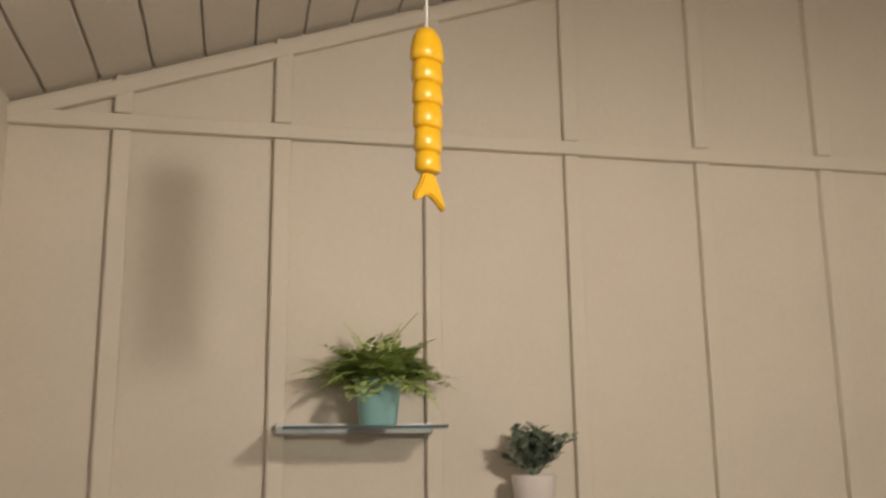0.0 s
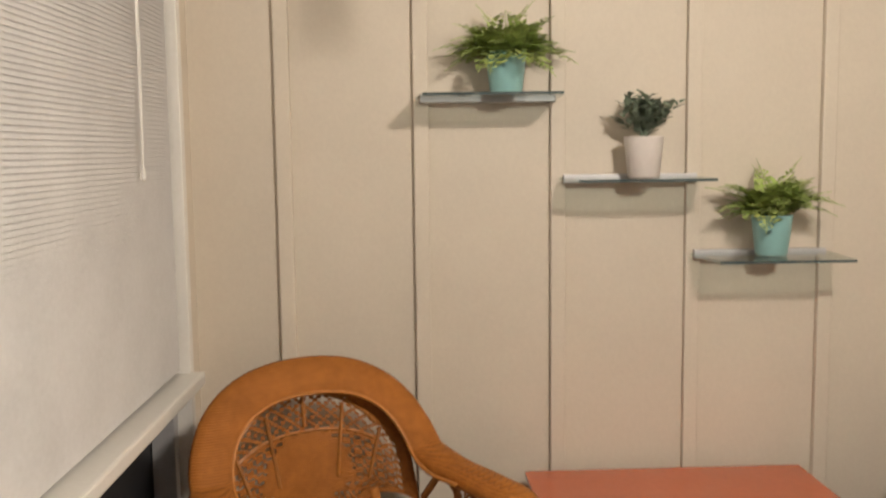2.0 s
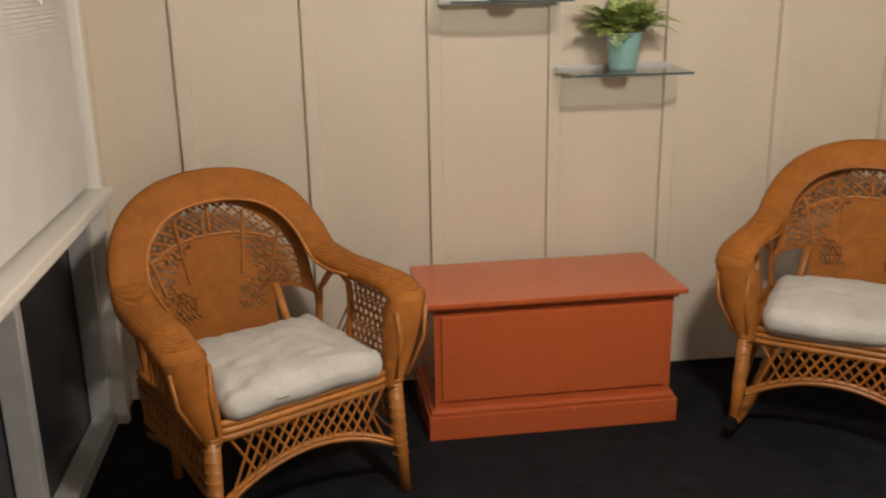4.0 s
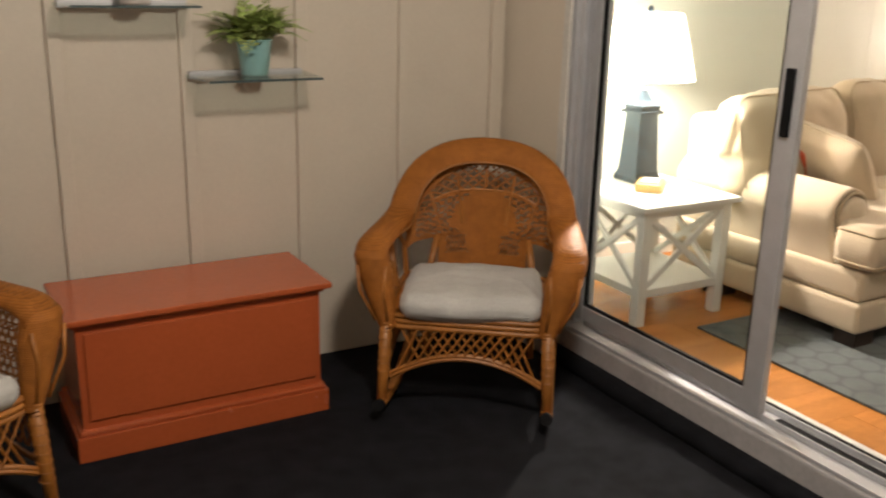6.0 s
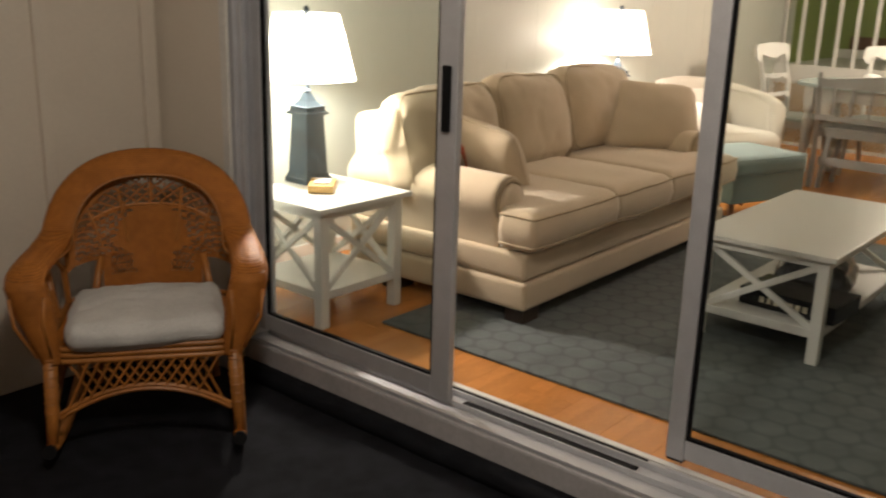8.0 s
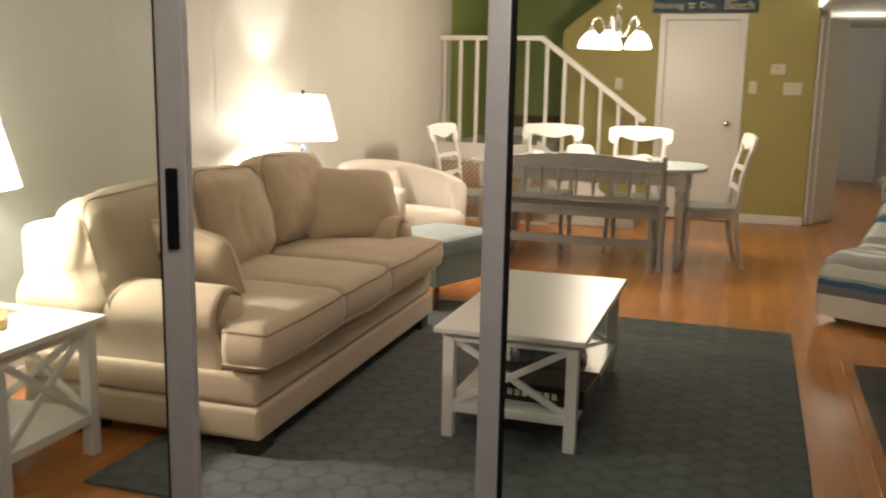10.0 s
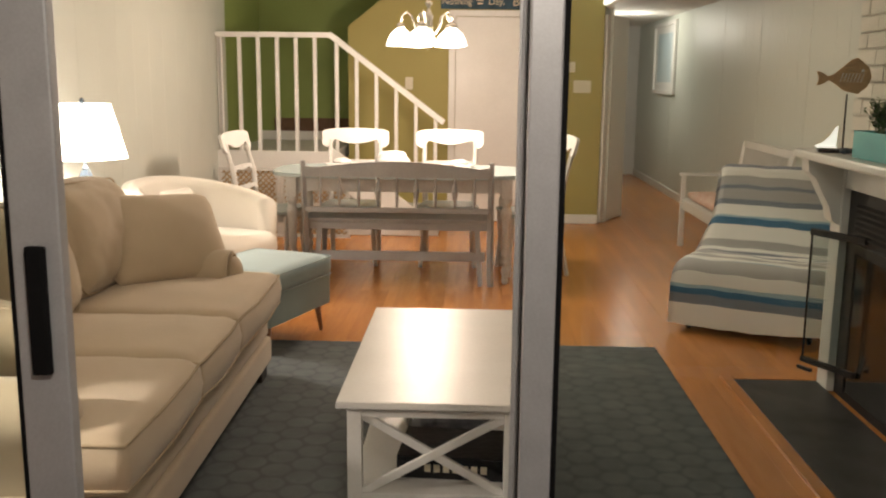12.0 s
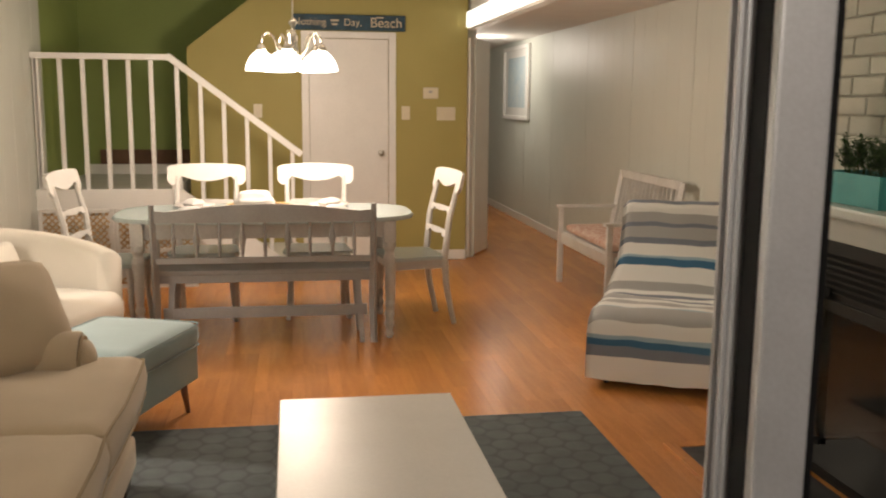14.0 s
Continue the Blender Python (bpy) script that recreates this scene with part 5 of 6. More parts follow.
for i, (x0, x1) in enumerate(wseat):
    w = x1 - x0
    cx = (x0 + x1) / 2
    inner = 0.17 if i == 0 else 0.0
    inner2 = 0.17 if i == 2 else 0.0
    # one T-shaped stuffed cushion: outline, bulged top and bottom
    yf, yk, yb = -0.500, -0.315, 0.34
    zc, hh = 0.425, 0.088
    nx, ny = 34, 34
    bm = bmesh.new()
    sheets = []
    for side in (1, -1):
        grid = {}
        for a in range(nx + 1):
            for b in range(ny + 1):
                u, v = a / nx, b / ny
                y = yf + (yb - yf) * v
                k = min(1, max(0, (y - yk) / 0.03))
                xa, xb = x0 + inner * k, x1 - inner2 * k
                x = xa + (xb - xa) * u
                du, dv = min(u, 1 - u) * (xb - xa), min(y - yf, yb - y)
                rr = 0.055
                e = max(0, 1 - du / rr) ** 2 + max(0, 1 - dv / rr) ** 2
                edge = math.sqrt(max(0, 1 - min(1, e)))
                z = zc + side * (hh * 0.70 + hh * 0.30 * edge + 0.024 * (math.sin(math.pi * u) * math.sin(math.pi * min(1, v * 1.05))) ** 0.7)
                z += side * 0.006 * noise.noise(Vector((x * 5, y * 6, i + 3.0)))
                grid[a, b] = bm.verts.new((x, y - 0.012 * math.sin(math.pi * u) * (b == 0), z))
        for a in range(nx):
            for b in range(ny):
                f = (grid[a, b], grid[a + 1, b], grid[a + 1, b + 1], grid[a, b + 1])
                bm.faces.new(f if side > 0 else f[::-1])
        sheets.append(grid)
    loop = [(a, 0) for a in range(nx)] + [(nx, b) for b in range(ny)] + [(a, ny) for a in range(nx, 0, -1)] + [(0, b) for b in range(ny, 0, -1)]
    mids = {}
    for q in loop:
        p0, p1 = sheets[0][q].co, sheets[1][q].co
        c = (p0 + p1) / 2
        d = Vector((c.x - cx, 0, 0)) * (q[0] in (0, nx)) + Vector((0, c.y + 0.05, 0)) * (q[1] in (0, ny))
        mids[q] = bm.verts.new(c + (d.normalized() * 0.012 if d.length else d))
    for q, q2 in zip(loop, loop[1:] + loop[:1]):
        bm.faces.new((sheets[0][q], mids[q], mids[q2], sheets[0][q2]))
        bm.faces.new((mids[q], sheets[1][q], sheets[1][q2], mids[q2]))
    bmesh.ops.recalc_face_normals(bm, faces=list(bm.faces))
    front = [(0, b) for b in range(8, 0, -1)] + [(a, 0) for a in range(nx + 1)] + [(nx, b) for b in range(1, 9)]
    lines = [[sheets[k][q].co.copy() for q in front] for k in (0, 1)]
    sp("seat_cushion", bm)
    bm = bmesh.new()
    for ln in lines:
        tube(bm, ln, 0.0055, 5)
    sp("seat_piping", bm, M_PIPING)
for i, (x0, x1, top) in enumerate(((-SX - 0.045, -0.345, 0.938), (-0.335, 0.285, 0.960), (0.295, SX - 0.02, 0.975))):
    w = x1 - x0
    m = Matrix.Translation(((x0 + x1) / 2, 0.275, top - 0.245)) @ Matrix.Rotation(radians(-15), 4, "X") @ Matrix.Rotation(radians((-2, 2, 3)[i]), 4, "Y")
    bm = puffed(w, 0.21, 0.48, 0.26, 0.03, 22, i + 9, 0.006, Matrix.Identity(4))
    for v in bm.verts:
        c = v.co
        cu, cv = 2 * c.x / w, 2 * c.z / 0.49
        c.y += (-0.070 if c.y < 0 else 0.01) * (max(0, 1 - cu * cu) * max(0, 1 - cv * cv)) ** 0.6
        c.z -= 0.020 * abs(cu) ** 3 * (c.z > 0)
    creased(bm, 0.009, 5, i + 2)
    bmesh.ops.transform(bm, matrix=m, verts=list(bm.verts))
    sp("back_cushion", bm)
    bm = bmesh.new()
    lp = [m @ Vector((p.x, -0.088, p.y - 0.018 * abs(2 * p.x / w) ** 3 * (p.y > 0))) for p in rim(w - 0.035, 0.462, 0, 0.07)]
    tube(bm, lp, 0.0042, 5, closed=True)
    sp("back_piping", bm, M_PIPING)


def throw_pillow(loc, rot, w, h, d, material, label, seed):
    t = new("throw_pillow")
    t.matrix_world = pose(*loc, *rot)
    tagged(t, label, "pillow", "pillows on the sofa")
    bm = bmesh.new()
    n = 18
    rows = {}
    for side in (1, -1):
        for i in range(n + 1):
            for j in range(n + 1):
                u, v = i / n * 2 - 1, j / n * 2 - 1
                c = 1 - 0.10 * (u * v) ** 6
                x, z = u * w / 2 * (0.95 + 0.05 * v * v) * c, v * h / 2 * (0.95 + 0.05 * u * u) * c
                k = ((1 - u ** 2) * (1 - v ** 2)) ** 0.42
                y = side * d / 2 * k + 0.010 * noise.noise(Vector((u * 2.3, v * 2.3, seed + side)))*k
                if (i in (0, n) or j in (0, n)) and side < 0:
                    rows[side, i, j] = rows[1, i, j]
                else:
                    rows[side, i, j] = bm.verts.new((x, y, z))
        for i in range(n):
            for j in range(n):
                f = [rows[side, i, j], rows[side, i + 1, j], rows[side, i + 1, j + 1], rows[side, i, j + 1]]
                bm.faces.new(f if side > 0 else f[::-1])
    part("cover", bm, material, t, smooth=True)
    bm = bmesh.new()
    pts = []
    for u, v in [(q / 8 * 2 - 1, -1) for q in range(8)] + [(1, q / 8 * 2 - 1) for q in range(8)] + [(1 - q / 8 * 2, 1) for q in range(8)] + [(-1, 1 - q / 8 * 2) for q in range(8)]:
        c = 1 - 0.10 * (u * v) ** 6
        pts.append((u * w / 2 * (0.95 + 0.05 * v * v) * c, 0, v * h / 2 * (0.95 + 0.05 * u * u) * c))
    tube(bm, pts, 0.0045, 5, closed=True)
    part("piping", bm, material, t)
    return t


throw_pillow((3.66, 2.02, 0.625), (33, 8, -94), 0.45, 0.44, 0.17, M_SOFA, "beige square pillow leaning on the sofa's arm", 1)
throw_pillow((3.60, 2.24, 0.60), (30, 4, -88), 0.32, 0.26, 0.07, M_RED, "orange-red patterned pillow behind a beige one", 4)
throw_pillow((5.20, 2.03, 0.690), (-34, 4, -40), 0.62, 0.46, 0.20, M_SOFA, "beige square pillow at the far end of the sofa", 2)

# barrel armchair with ottoman
ac = empty("tub_armchair", (6.85, 2.35, 0), -20, "cream upholstered tub armchair with a curved back", "armchair")
bm = bmesh.new()
ring = []
for i in range(29):
    t = i / 28
    an = radians(-44 + 268 * t)
    rx, ry = 0.42, 0.42
    top = 0.635 + 0.135 * math.sin(math.pi * t) ** 1.3
    c, s = math.cos(an), math.sin(an)
    th = 0.055
    o = [(rx + th) * c, (ry + th) * s]
    q = [(rx - th) * c, (ry - th) * s]
    ring.append([bm.verts.new((o[0], o[1], 0.12)), bm.verts.new((o[0] * 1.02, o[1] * 1.02, top - 0.04)), bm.verts.new((o[0] * 0.98, o[1] * 0.98, top - 0.01)),
                 bm.verts.new(((o[0] + q[0]) / 2, (o[1] + q[1]) / 2, top)), bm.verts.new((q[0] * 1.02, q[1] * 1.02, top - 0.015)), bm.verts.new((q[0], q[1], top - 0.05)), bm.verts.new((q[0], q[1], 0.12))])
for A, B in zip(ring, ring[1:]):
    for j in range(7):
        bm.faces.new((A[j], A[(j + 1) % 7], B[(j + 1) % 7], B[j]))
bm.faces.new(ring[0][::-1])
bm.faces.new(ring[-1])
bmesh.ops.recalc_face_normals(bm, faces=list(bm.faces))
part("curved_back", bm, M_CREAMFAB, ac, smooth=True)
part("seat_cushion", puffed(0.62, 0.62, 0.16, 0.4, 0.15, 12, 4, 0.004, Matrix.Translation((0, -0.08, 0.345))), M_CREAMFAB, ac, smooth=True)
part("seat_base", one_box(-0.33, 0.33, -0.36, 0.28, 0.14, 0.275, bevel=0.02), M_CREAMFAB, ac)
for sx in (-1, 1):
    for y in (-0.28, 0.25):
        bm = bmesh.new()
        tube(bm, [(sx * 0.29, y, 0.0), (sx * 0.26, y, 0.16)], [0.012, 0.022], 8)
        part("leg", bm, M_REDWOOD, ac)
th = throw_pillow((6.92, 2.50, 0.54), (-16, 0, -20), 0.34, 0.34, 0.12, M_CREAMFAB, "small cream pillow on the tub armchair", 6)
ot = empty("ottoman", (6.00, 1.775, 0), -20, "pale teal upholstered ottoman with tapered wooden legs", "ottoman")
part("top_cushion", puffed(0.66, 0.52, 0.115, 0.35, 0.10, 12, 3, 0.003, Matrix.Translation((0, 0, 0.375))), M_TEALFAB, ot, smooth=True)
bm = bmesh.new()
box(bm, -0.315, 0.315, -0.245, 0.245, 0.155, 0.33, 0.015, seg=3)
part("body", bm, M_TEALFAB, ot)
bm = bmesh.new()
for z in (0.327, 0.425):
    tube(bm, rim(0.655, 0.515, z, 0.04), 0.004, 5, closed=True)
part("piping", bm, M_TEALFAB, ot)
for sx in (-1, 1):
    for sy in (-1, 1):
        bm = bmesh.new()
        tube(bm, [(sx * 0.275, sy * 0.205, 0.0), (sx * 0.255, sy * 0.19, 0.158)], [0.010, 0.021], 8)
        part("leg", bm, M_REDWOOD, ot, smooth=True)

# dining table
dt = empty("dining_table", (7.80, 1.15, 0), 0, "dining table with pale blue top and white turned legs, laid", "dining table")
bm = bmesh.new()
outl = []
for i in range(40):
    an = 2 * math.pi * i / 40
    c, s = math.cos(an), math.sin(an)
    outl.append((0.47 * math.copysign(abs(c) ** 0.55, c), 0.92 * math.copysign(abs(s) ** 0.72, s)))
extrude_shape(bm, outl, "z", 0.735, 0.762)
bmesh.ops.bevel(bm, geom=[e for e in bm.edges if any(len(f.verts) > 10 for f in e.link_faces)], offset=0.007, segments=2, affect="EDGES")
part("tabletop", bm, M_TABLEBLUE, dt)
part("apron", one_box(-0.33, 0.33, -0.72, 0.72, 0.635, 0.734, bevel=0.004), M_DULLWHITE, dt)
for sx in (-1, 1):
    for sy in (-1, 1):
        bm = bmesh.new()
        lathe(bm, [(0.018, 0), (0.026, 0.02), (0.020, 0.05), (0.030, 0.09), (0.022, 0.12), (0.030, 0.15), (0.022, 0.18), (0.030, 0.21), (0.022, 0.24), (0.028, 0.28), (0.030, 0.40),
                   (0.038, 0.50), (0.026, 0.54), (0.040, 0.57), (0.040, 0.60), (0.034, 0.60)], 14, (sx * 0.325, sy * 0.745, 0))
        box(bm, sx * 0.325 - 0.037, sx * 0.325 + 0.037, sy * 0.745 - 0.037, sy * 0.745 + 0.037, 0.60, 0.734, 0.003)
        part("leg", bm, M_DULLWHITE, dt, "white turned leg", smooth=False)

# bench with spindle back, pushed under the table
be = empty("dining_bench", (7.50, 1.15, 0), 0, "grey painted bench with a shaped back rail and spindles", "bench")
bm = bmesh.new()
box(bm, -0.12, 0.20, -0.655, 0.655, 0.435, 0.460, 0.006)
part("seat", bm, M_GREYPAINT, be)
part("seat_rail", one_box(-0.115, -0.095, -0.62, 0.62, 0.385, 0.434, bevel=0.003), M_GREYPAINT, be)
bm = bmesh.new()
top = [(y / 20 * 0.625, 0.812 + 0.050 * math.cos(y / 20 * math.pi / 2) ** 1.2 + (0.010 if abs(y) > 18 else 0)) for y in range(-20, 21)]
extrude_shape(bm, top + [(0.625, 0.755), (-0.625, 0.755)], "x", -0.205, -0.180)
part("crest_rail", bm, M_GREYPAINT, be)
part("back_rail", one_box(-0.200, -0.180, -0.62, 0.62, 0.515, 0.550, bevel=0.003), M_GREYPAINT, be)
for s in (-1, 1):
    bm = bmesh.new()
    tube(bm, [(-0.135, s * 0.64, 0.0), (-0.115, s * 0.635, 0.25), (-0.13, s * 0.635, 0.44), (-0.195, s * 0.635, 0.86)], [0.022, 0.024, 0.024, 0.017], 4)
    part("back_post", bm, M_GREYPAINT, be)
    for x in (-0.09, 0.16):
        bm = bmesh.new()
        tube(bm, [(x - (0.03 if x < 0 else -0.03), s * 0.57, 0.0), (x, s * 0.54, 0.434)], [0.019, 0.026], 4)
        part("leg", bm, M_GREYPAINT, be)
for i in range(9):
    y = -0.52 + 0.13 * i
    bm = bmesh.new()
    if i % 2:
        lathe(bm, [(0.007, 0), (0.012, 0.05), (0.022, 0.11), (0.010, 0.17), (0.007, 0.207)], 10, (-0.190, y, 0.55))
    else:
        lathe(bm, [(0.008, 0), (0.011, 0.06), (0.008, 0.207)], 8, (-0.190, y, 0.55))
    part("spindle", bm, M_GREYPAINT, be)
part("stretcher", one_box(-0.115, -0.095, -0.60, 0.60, 0.17, 0.235, bevel=0.004), M_GREYPAINT, be)


# dining chairs with scalloped crest rails
def dining_chair():
    c = empty("dining_chair", (0, 0, 0), 0, "white painted dining chair with shaped crest rail and pale seat", "chair", "chairs round the dining table")
    bm = bmesh.new()
    extrude_shape(bm, [(-0.21, -0.20), (0.21, -0.20), (0.235, -0.12), (0.20, 0.20), (-0.20, 0.20), (-0.235, -0.12)], "z", 0.435, 0.462)
    bmesh.ops.bevel(bm, geom=list(bm.edges), offset=0.006, segments=2, affect="EDGES")
    part("seat", bm, M_TABLEBLUE, c)
    part("seat_frame", one_box(-0.185, 0.185, -0.17, 0.18, 0.375, 0.434, bevel=0.004), M_DULLWHITE, c)
    for s in (-1, 1):
        bm = bmesh.new()
        tube(bm, [(s * 0.185, 0.26, 0.0), (s * 0.185, 0.205, 0.25), (s * 0.19, 0.19, 0.45), (s * 0.20, 0.215, 0.70), (s * 0.20, 0.275, 0.93)], [0.017, 0.021, 0.023, 0.020, 0.016], 6)
        part("back_leg", bm, M_DULLWHITE, c)
        bm = bmesh.new()
        tube(bm, [(s * 0.205, -0.185, 0.0), (s * 0.185, -0.165, 0.22), (s * 0.19, -0.17, 0.434)], [0.015, 0.018, 0.026], 8)
        part("front_leg", bm, M_DULLWHITE, c)
    tilt = Matrix.Translation((0, 0.268, 0.90)) @ Matrix.Rotation(radians(-13), 4, "X")

    def crest(hw, h0, h1, z):
        pts = []
        for i in range(-16, 17):
            u = i / 16
            pts.append((u * hw, z + h1 * (0.80 + 0.20 * math.cos(u * math.pi / 2)) * (1 - 0.25 * max(0, abs(u) - 0.86) / 0.14)))
        for i in range(16, -17, -1):
            u = i / 16
            k = abs(u)
            dip = 0.22 + 0.45 * math.cos(k / 0.66 * math.pi / 2) if k < 0.66 else 0.22 + 0.78 * math.sin((k - 0.66) / 0.34 * math.pi * 0.88) ** 0.7
            pts.append((u * hw, z - h0 * dip))
        return pts
    for nm, hw, h0, h1, dz, lab in (("crest_rail", 0.265, 0.085, 0.068, 0.052, "white scalloped crest rail"), ("back_slat", 0.19, 0.03, 0.02, -0.15, ""), ("back_slat", 0.185, 0.03, 0.02, -0.30, "")):
        bm = bmesh.new()
        extrude_shape(bm, crest(hw, h0, h1, dz), "y", -0.011, 0.011, tilt)
        part(nm, bm, M_DULLWHITE if nm != "crest_rail" else M_WHITE, c, lab)
    return c


dc = dining_chair()
dc.matrix_world = pose(8.20, 1.575, 0, 0, 0, -90)
copy_thing(dc, pose(8.20, 0.825, 0, 0, 0, -90))
copy_thing(dc, pose(7.93, 0.23, 0, 0, 0, 190))
copy_thing(dc, pose(7.88, 2.12, 0, 0, 0, -7))

# things on the table
bw = empty("napkin_bowl", (7.85, 1.20, 0.763), 0, "grey cloth napkin heaped in a low wicker tray", "table setting")
bm = bmesh.new()
for k in range(3):
    tube(bm, [(0.15 * math.cos(t), 0.20 * math.sin(t), 0.008 + 0.012 * k) for t in [2 * math.pi * q / 20 for q in range(20)]], 0.007, 5, closed=True)
part("tray", bm, M_LIGHTWOOD, bw)
part("napkin", puffed(0.16, 0.22, 0.08, 0.45, 0.5, 10, 7, 0.018, Matrix.Translation((0, 0.03, 0.05))), M_CUSHION, bw, smooth=True)
for i, (x, y) in enumerate(((7.62, 0.72), (7.62, 1.6), (8.02, 0.75), (8.02, 1.62))):
    pt = empty("dinner_plate", (x, y, 0.7635), 20 * i, "white china dinner plate with a folded napkin", "plate", "plates on the dining table")
    bm = bmesh.new()
    lathe(bm, [(0.07, 0), (0.09, 0.004), (0.13, 0.016), (0.131, 0.019), (0.09, 0.008), (0, 0.006)], 24)
    part("plate", bm, M_POTWHITE, pt, smooth=True)
    part("napkin", puffed(0.09, 0.13, 0.03, 0.45, 0.5, 6, i, 0.008, Matrix.Translation((0, 0, 0.027))), M_CUSHION, pt, smooth=True)

# chandelier
ch = empty("chandelier", (7.80, 0.97, 0), 0, "nickel chandelier with five lit frosted glass shades", "chandelier")
bm = bmesh.new()
lathe(bm, [(0.0, 1.66), (0.012, 1.67), (0.022, 1.69), (0.012, 1.71), (0.03, 1.73), (0.034, 1.76), (0.028, 1.80), (0.034, 1.84), (0.020, 1.87), (0.010, 1.90), (0.030, 1.93), (0.012, 1.95)], 16)
part("column", bm, M_NICKEL, ch, smooth=True)
bm = bmesh.new()
tube(bm, [(0, 0, 1.94), (0, 0, ZC)], 0.007, 6)
lathe(bm, [(0.06, ZC - 0.03), (0.065, ZC - 0.02), (0.065, ZC)], 16)
part("chain_rod", bm, M_NICKEL, ch)
for i in range(5):
    an = radians(90 + 72 * i + 8)
    arm = empty("arm", (0, 0, 0))
    arm.parent = ch
    arm.matrix_basis = pose(0, 0, 0, 0, 0, math.degrees(an))
    bm = bmesh.new()
    tube(bm, [(0.02, 0, 1.74), (0.06, 0, 1.725), (0.095, 0, 1.77), (0.118, 0, 1.84), (0.155, 0, 1.868), (0.188, 0, 1.84), (0.196, 0, 1.79)], 0.0065, 8)
    lathe(bm, [(0.026, 0.0), (0.032, 0.012), (0.022, 0.035), (0.009, 0.045)], 12, (0.196, 0, 1.752))
    part("tube", bm, M_NICKEL, arm, smooth=True)
    bm = bmesh.new()
    lathe(bm, [(0.098, 0.0), (0.095, 0.020), (0.084, 0.055), (0.064, 0.088), (0.040, 0.110), (0.026, 0.120)], 24, (0.196, 0, 1.634))
    o = part("shade", bm, M_BULB, arm, "lit frosted glass shade", smooth=True)
    o.visible_shadow = False

# lattice gate below the landing
lg = empty("lattice_gate", (9.25, 2.35, 0), 0, "folding gate with tan lattice panels in a white frame", "gate")
for y0, y1 in ((-0.62, 0.0), (0.0, 0.55)):
    for b in ((y0, y0 + 0.03, 0, 0.62), (y1 - 0.03, y1, 0, 0.62), (y0 + 0.03, y1 - 0.03, 0.59, 0.62), (y0 + 0.03, y1 - 0.03, 0.28, 0.31), (y0 + 0.03, y1 - 0.03, 0.0, 0.03)):
        part("frame_bar", one_box(-0.012, 0.012, b[0] + 0.001, b[1] - 0.001, b[2], b[3], bevel=0.002), M_DULLWHITE, lg)
    bm = bmesh.new()
    w = y1 - y0
    for i in range(-12, 22):
        for s in (-1, 1):
            a0 = i * 0.05
            t0, t1 = 0.0, 0.56
            ya, yb = a0, a0 + s * t1
            za, zb = 0.03, 0.59
            lo, hi = 0.03, w - 0.03
            pts = []
            for q in range(29):
                yy = ya + (yb - ya) * q / 28
                if lo <= yy <= hi:
                    pts.append((0.003 * s, y0 + yy, za + (zb - za) * q / 28))
            if len(pts) > 1:
                tube(bm, [pts[0], pts[-1]], 0.006, 4)
    part("lattice", bm, M_TAN, lg, kind="stuff")

# striped folding armchair on castors
sc = empty("covered_chair", (6.54, -1.09, 0), -118, "low armless chair under a blue, grey and cream striped cover", "chair")
bm = bmesh.new()
prof = [(-0.465, 0.065), (-0.465, 0.20), (-0.45, 0.33), (-0.42, 0.385), (-0.36, 0.41), (-0.25, 0.415), (-0.12, 0.41), (0.0, 0.40), (0.05, 0.41), (0.08, 0.45), (0.12, 0.53), (0.16, 0.62), (0.20, 0.72), (0.24, 0.82), (0.26, 0.885), (0.285, 0.905), (0.32, 0.895)]
lens = [0.0]
for (a0, b0), (a1, b1) in zip(prof, prof[1:]):
    lens.append(lens[-1] + math.hypot(a1 - a0, b1 - b0))
uvl = bm.loops.layers.uv.new("UVMap")
nx = 26
gr = []
back = [(0.36, 0.80), (0.33, 0.5), (0.28, 0.12)]
full = prof + back
fl = [l / lens[-1] * 0.985 for l in lens] + [0.99, 0.995, 0.999]
fine = []
for i in range(len(full) - 1):
    for q in range(3):
        t = q / 3
        p0, p1, p2, p3 = full[max(i - 1, 0)], full[i], full[i + 1], full[min(i + 2, len(full) - 1)]
        pp = [0.5 * (2 * p1[k] + (p2[k] - p0[k]) * t + (2 * p0[k] - 5 * p1[k] + 4 * p2[k] - p3[k]) * t * t + (3 * p1[k] - p0[k] - 3 * p2[k] + p3[k]) * t ** 3) for k in (0, 1)]
        fine.append((pp[0], pp[1], fl[i] + (fl[i + 1] - fl[i]) * t))
fine.append((*full[-1], 1.0))
for y, z, l in fine:
    row = []
    for j in range(nx + 1):
        u = j / nx * 2 - 1
        hw = 0.425 - 0.065 * min(1, max(0, (z - 0.42) / 0.2))
        edge = max(0, abs(u) - 0.86) / 0.14
        wr = 0.010 * noise.noise(Vector((u * 3, l * 22, 1.0))) + 0.012 * math.exp(-((l - 0.50) / 0.05) ** 2) * math.sin(l * 160 + u * 2)
        zz = z - 0.035 * edge ** 2 * (z > 0.3) - 0.02 * (1 - u * u) * (z < 0.15) + 0.015 * u * (z < 0.15)
        row.append((bm.verts.new((u * hw, y + wr * 0.6, zz + wr)), j / nx, l))
    gr.append(row)
for A, B in zip(gr, gr[1:]):
    for j in range(nx):
        q = (A[j], A[j + 1], B[j + 1], B[j])
        f = bm.faces.new([k[0] for k in q])
        for lo, k in zip(f.loops, q):
            lo[uvl].uv = (k[1], k[2])
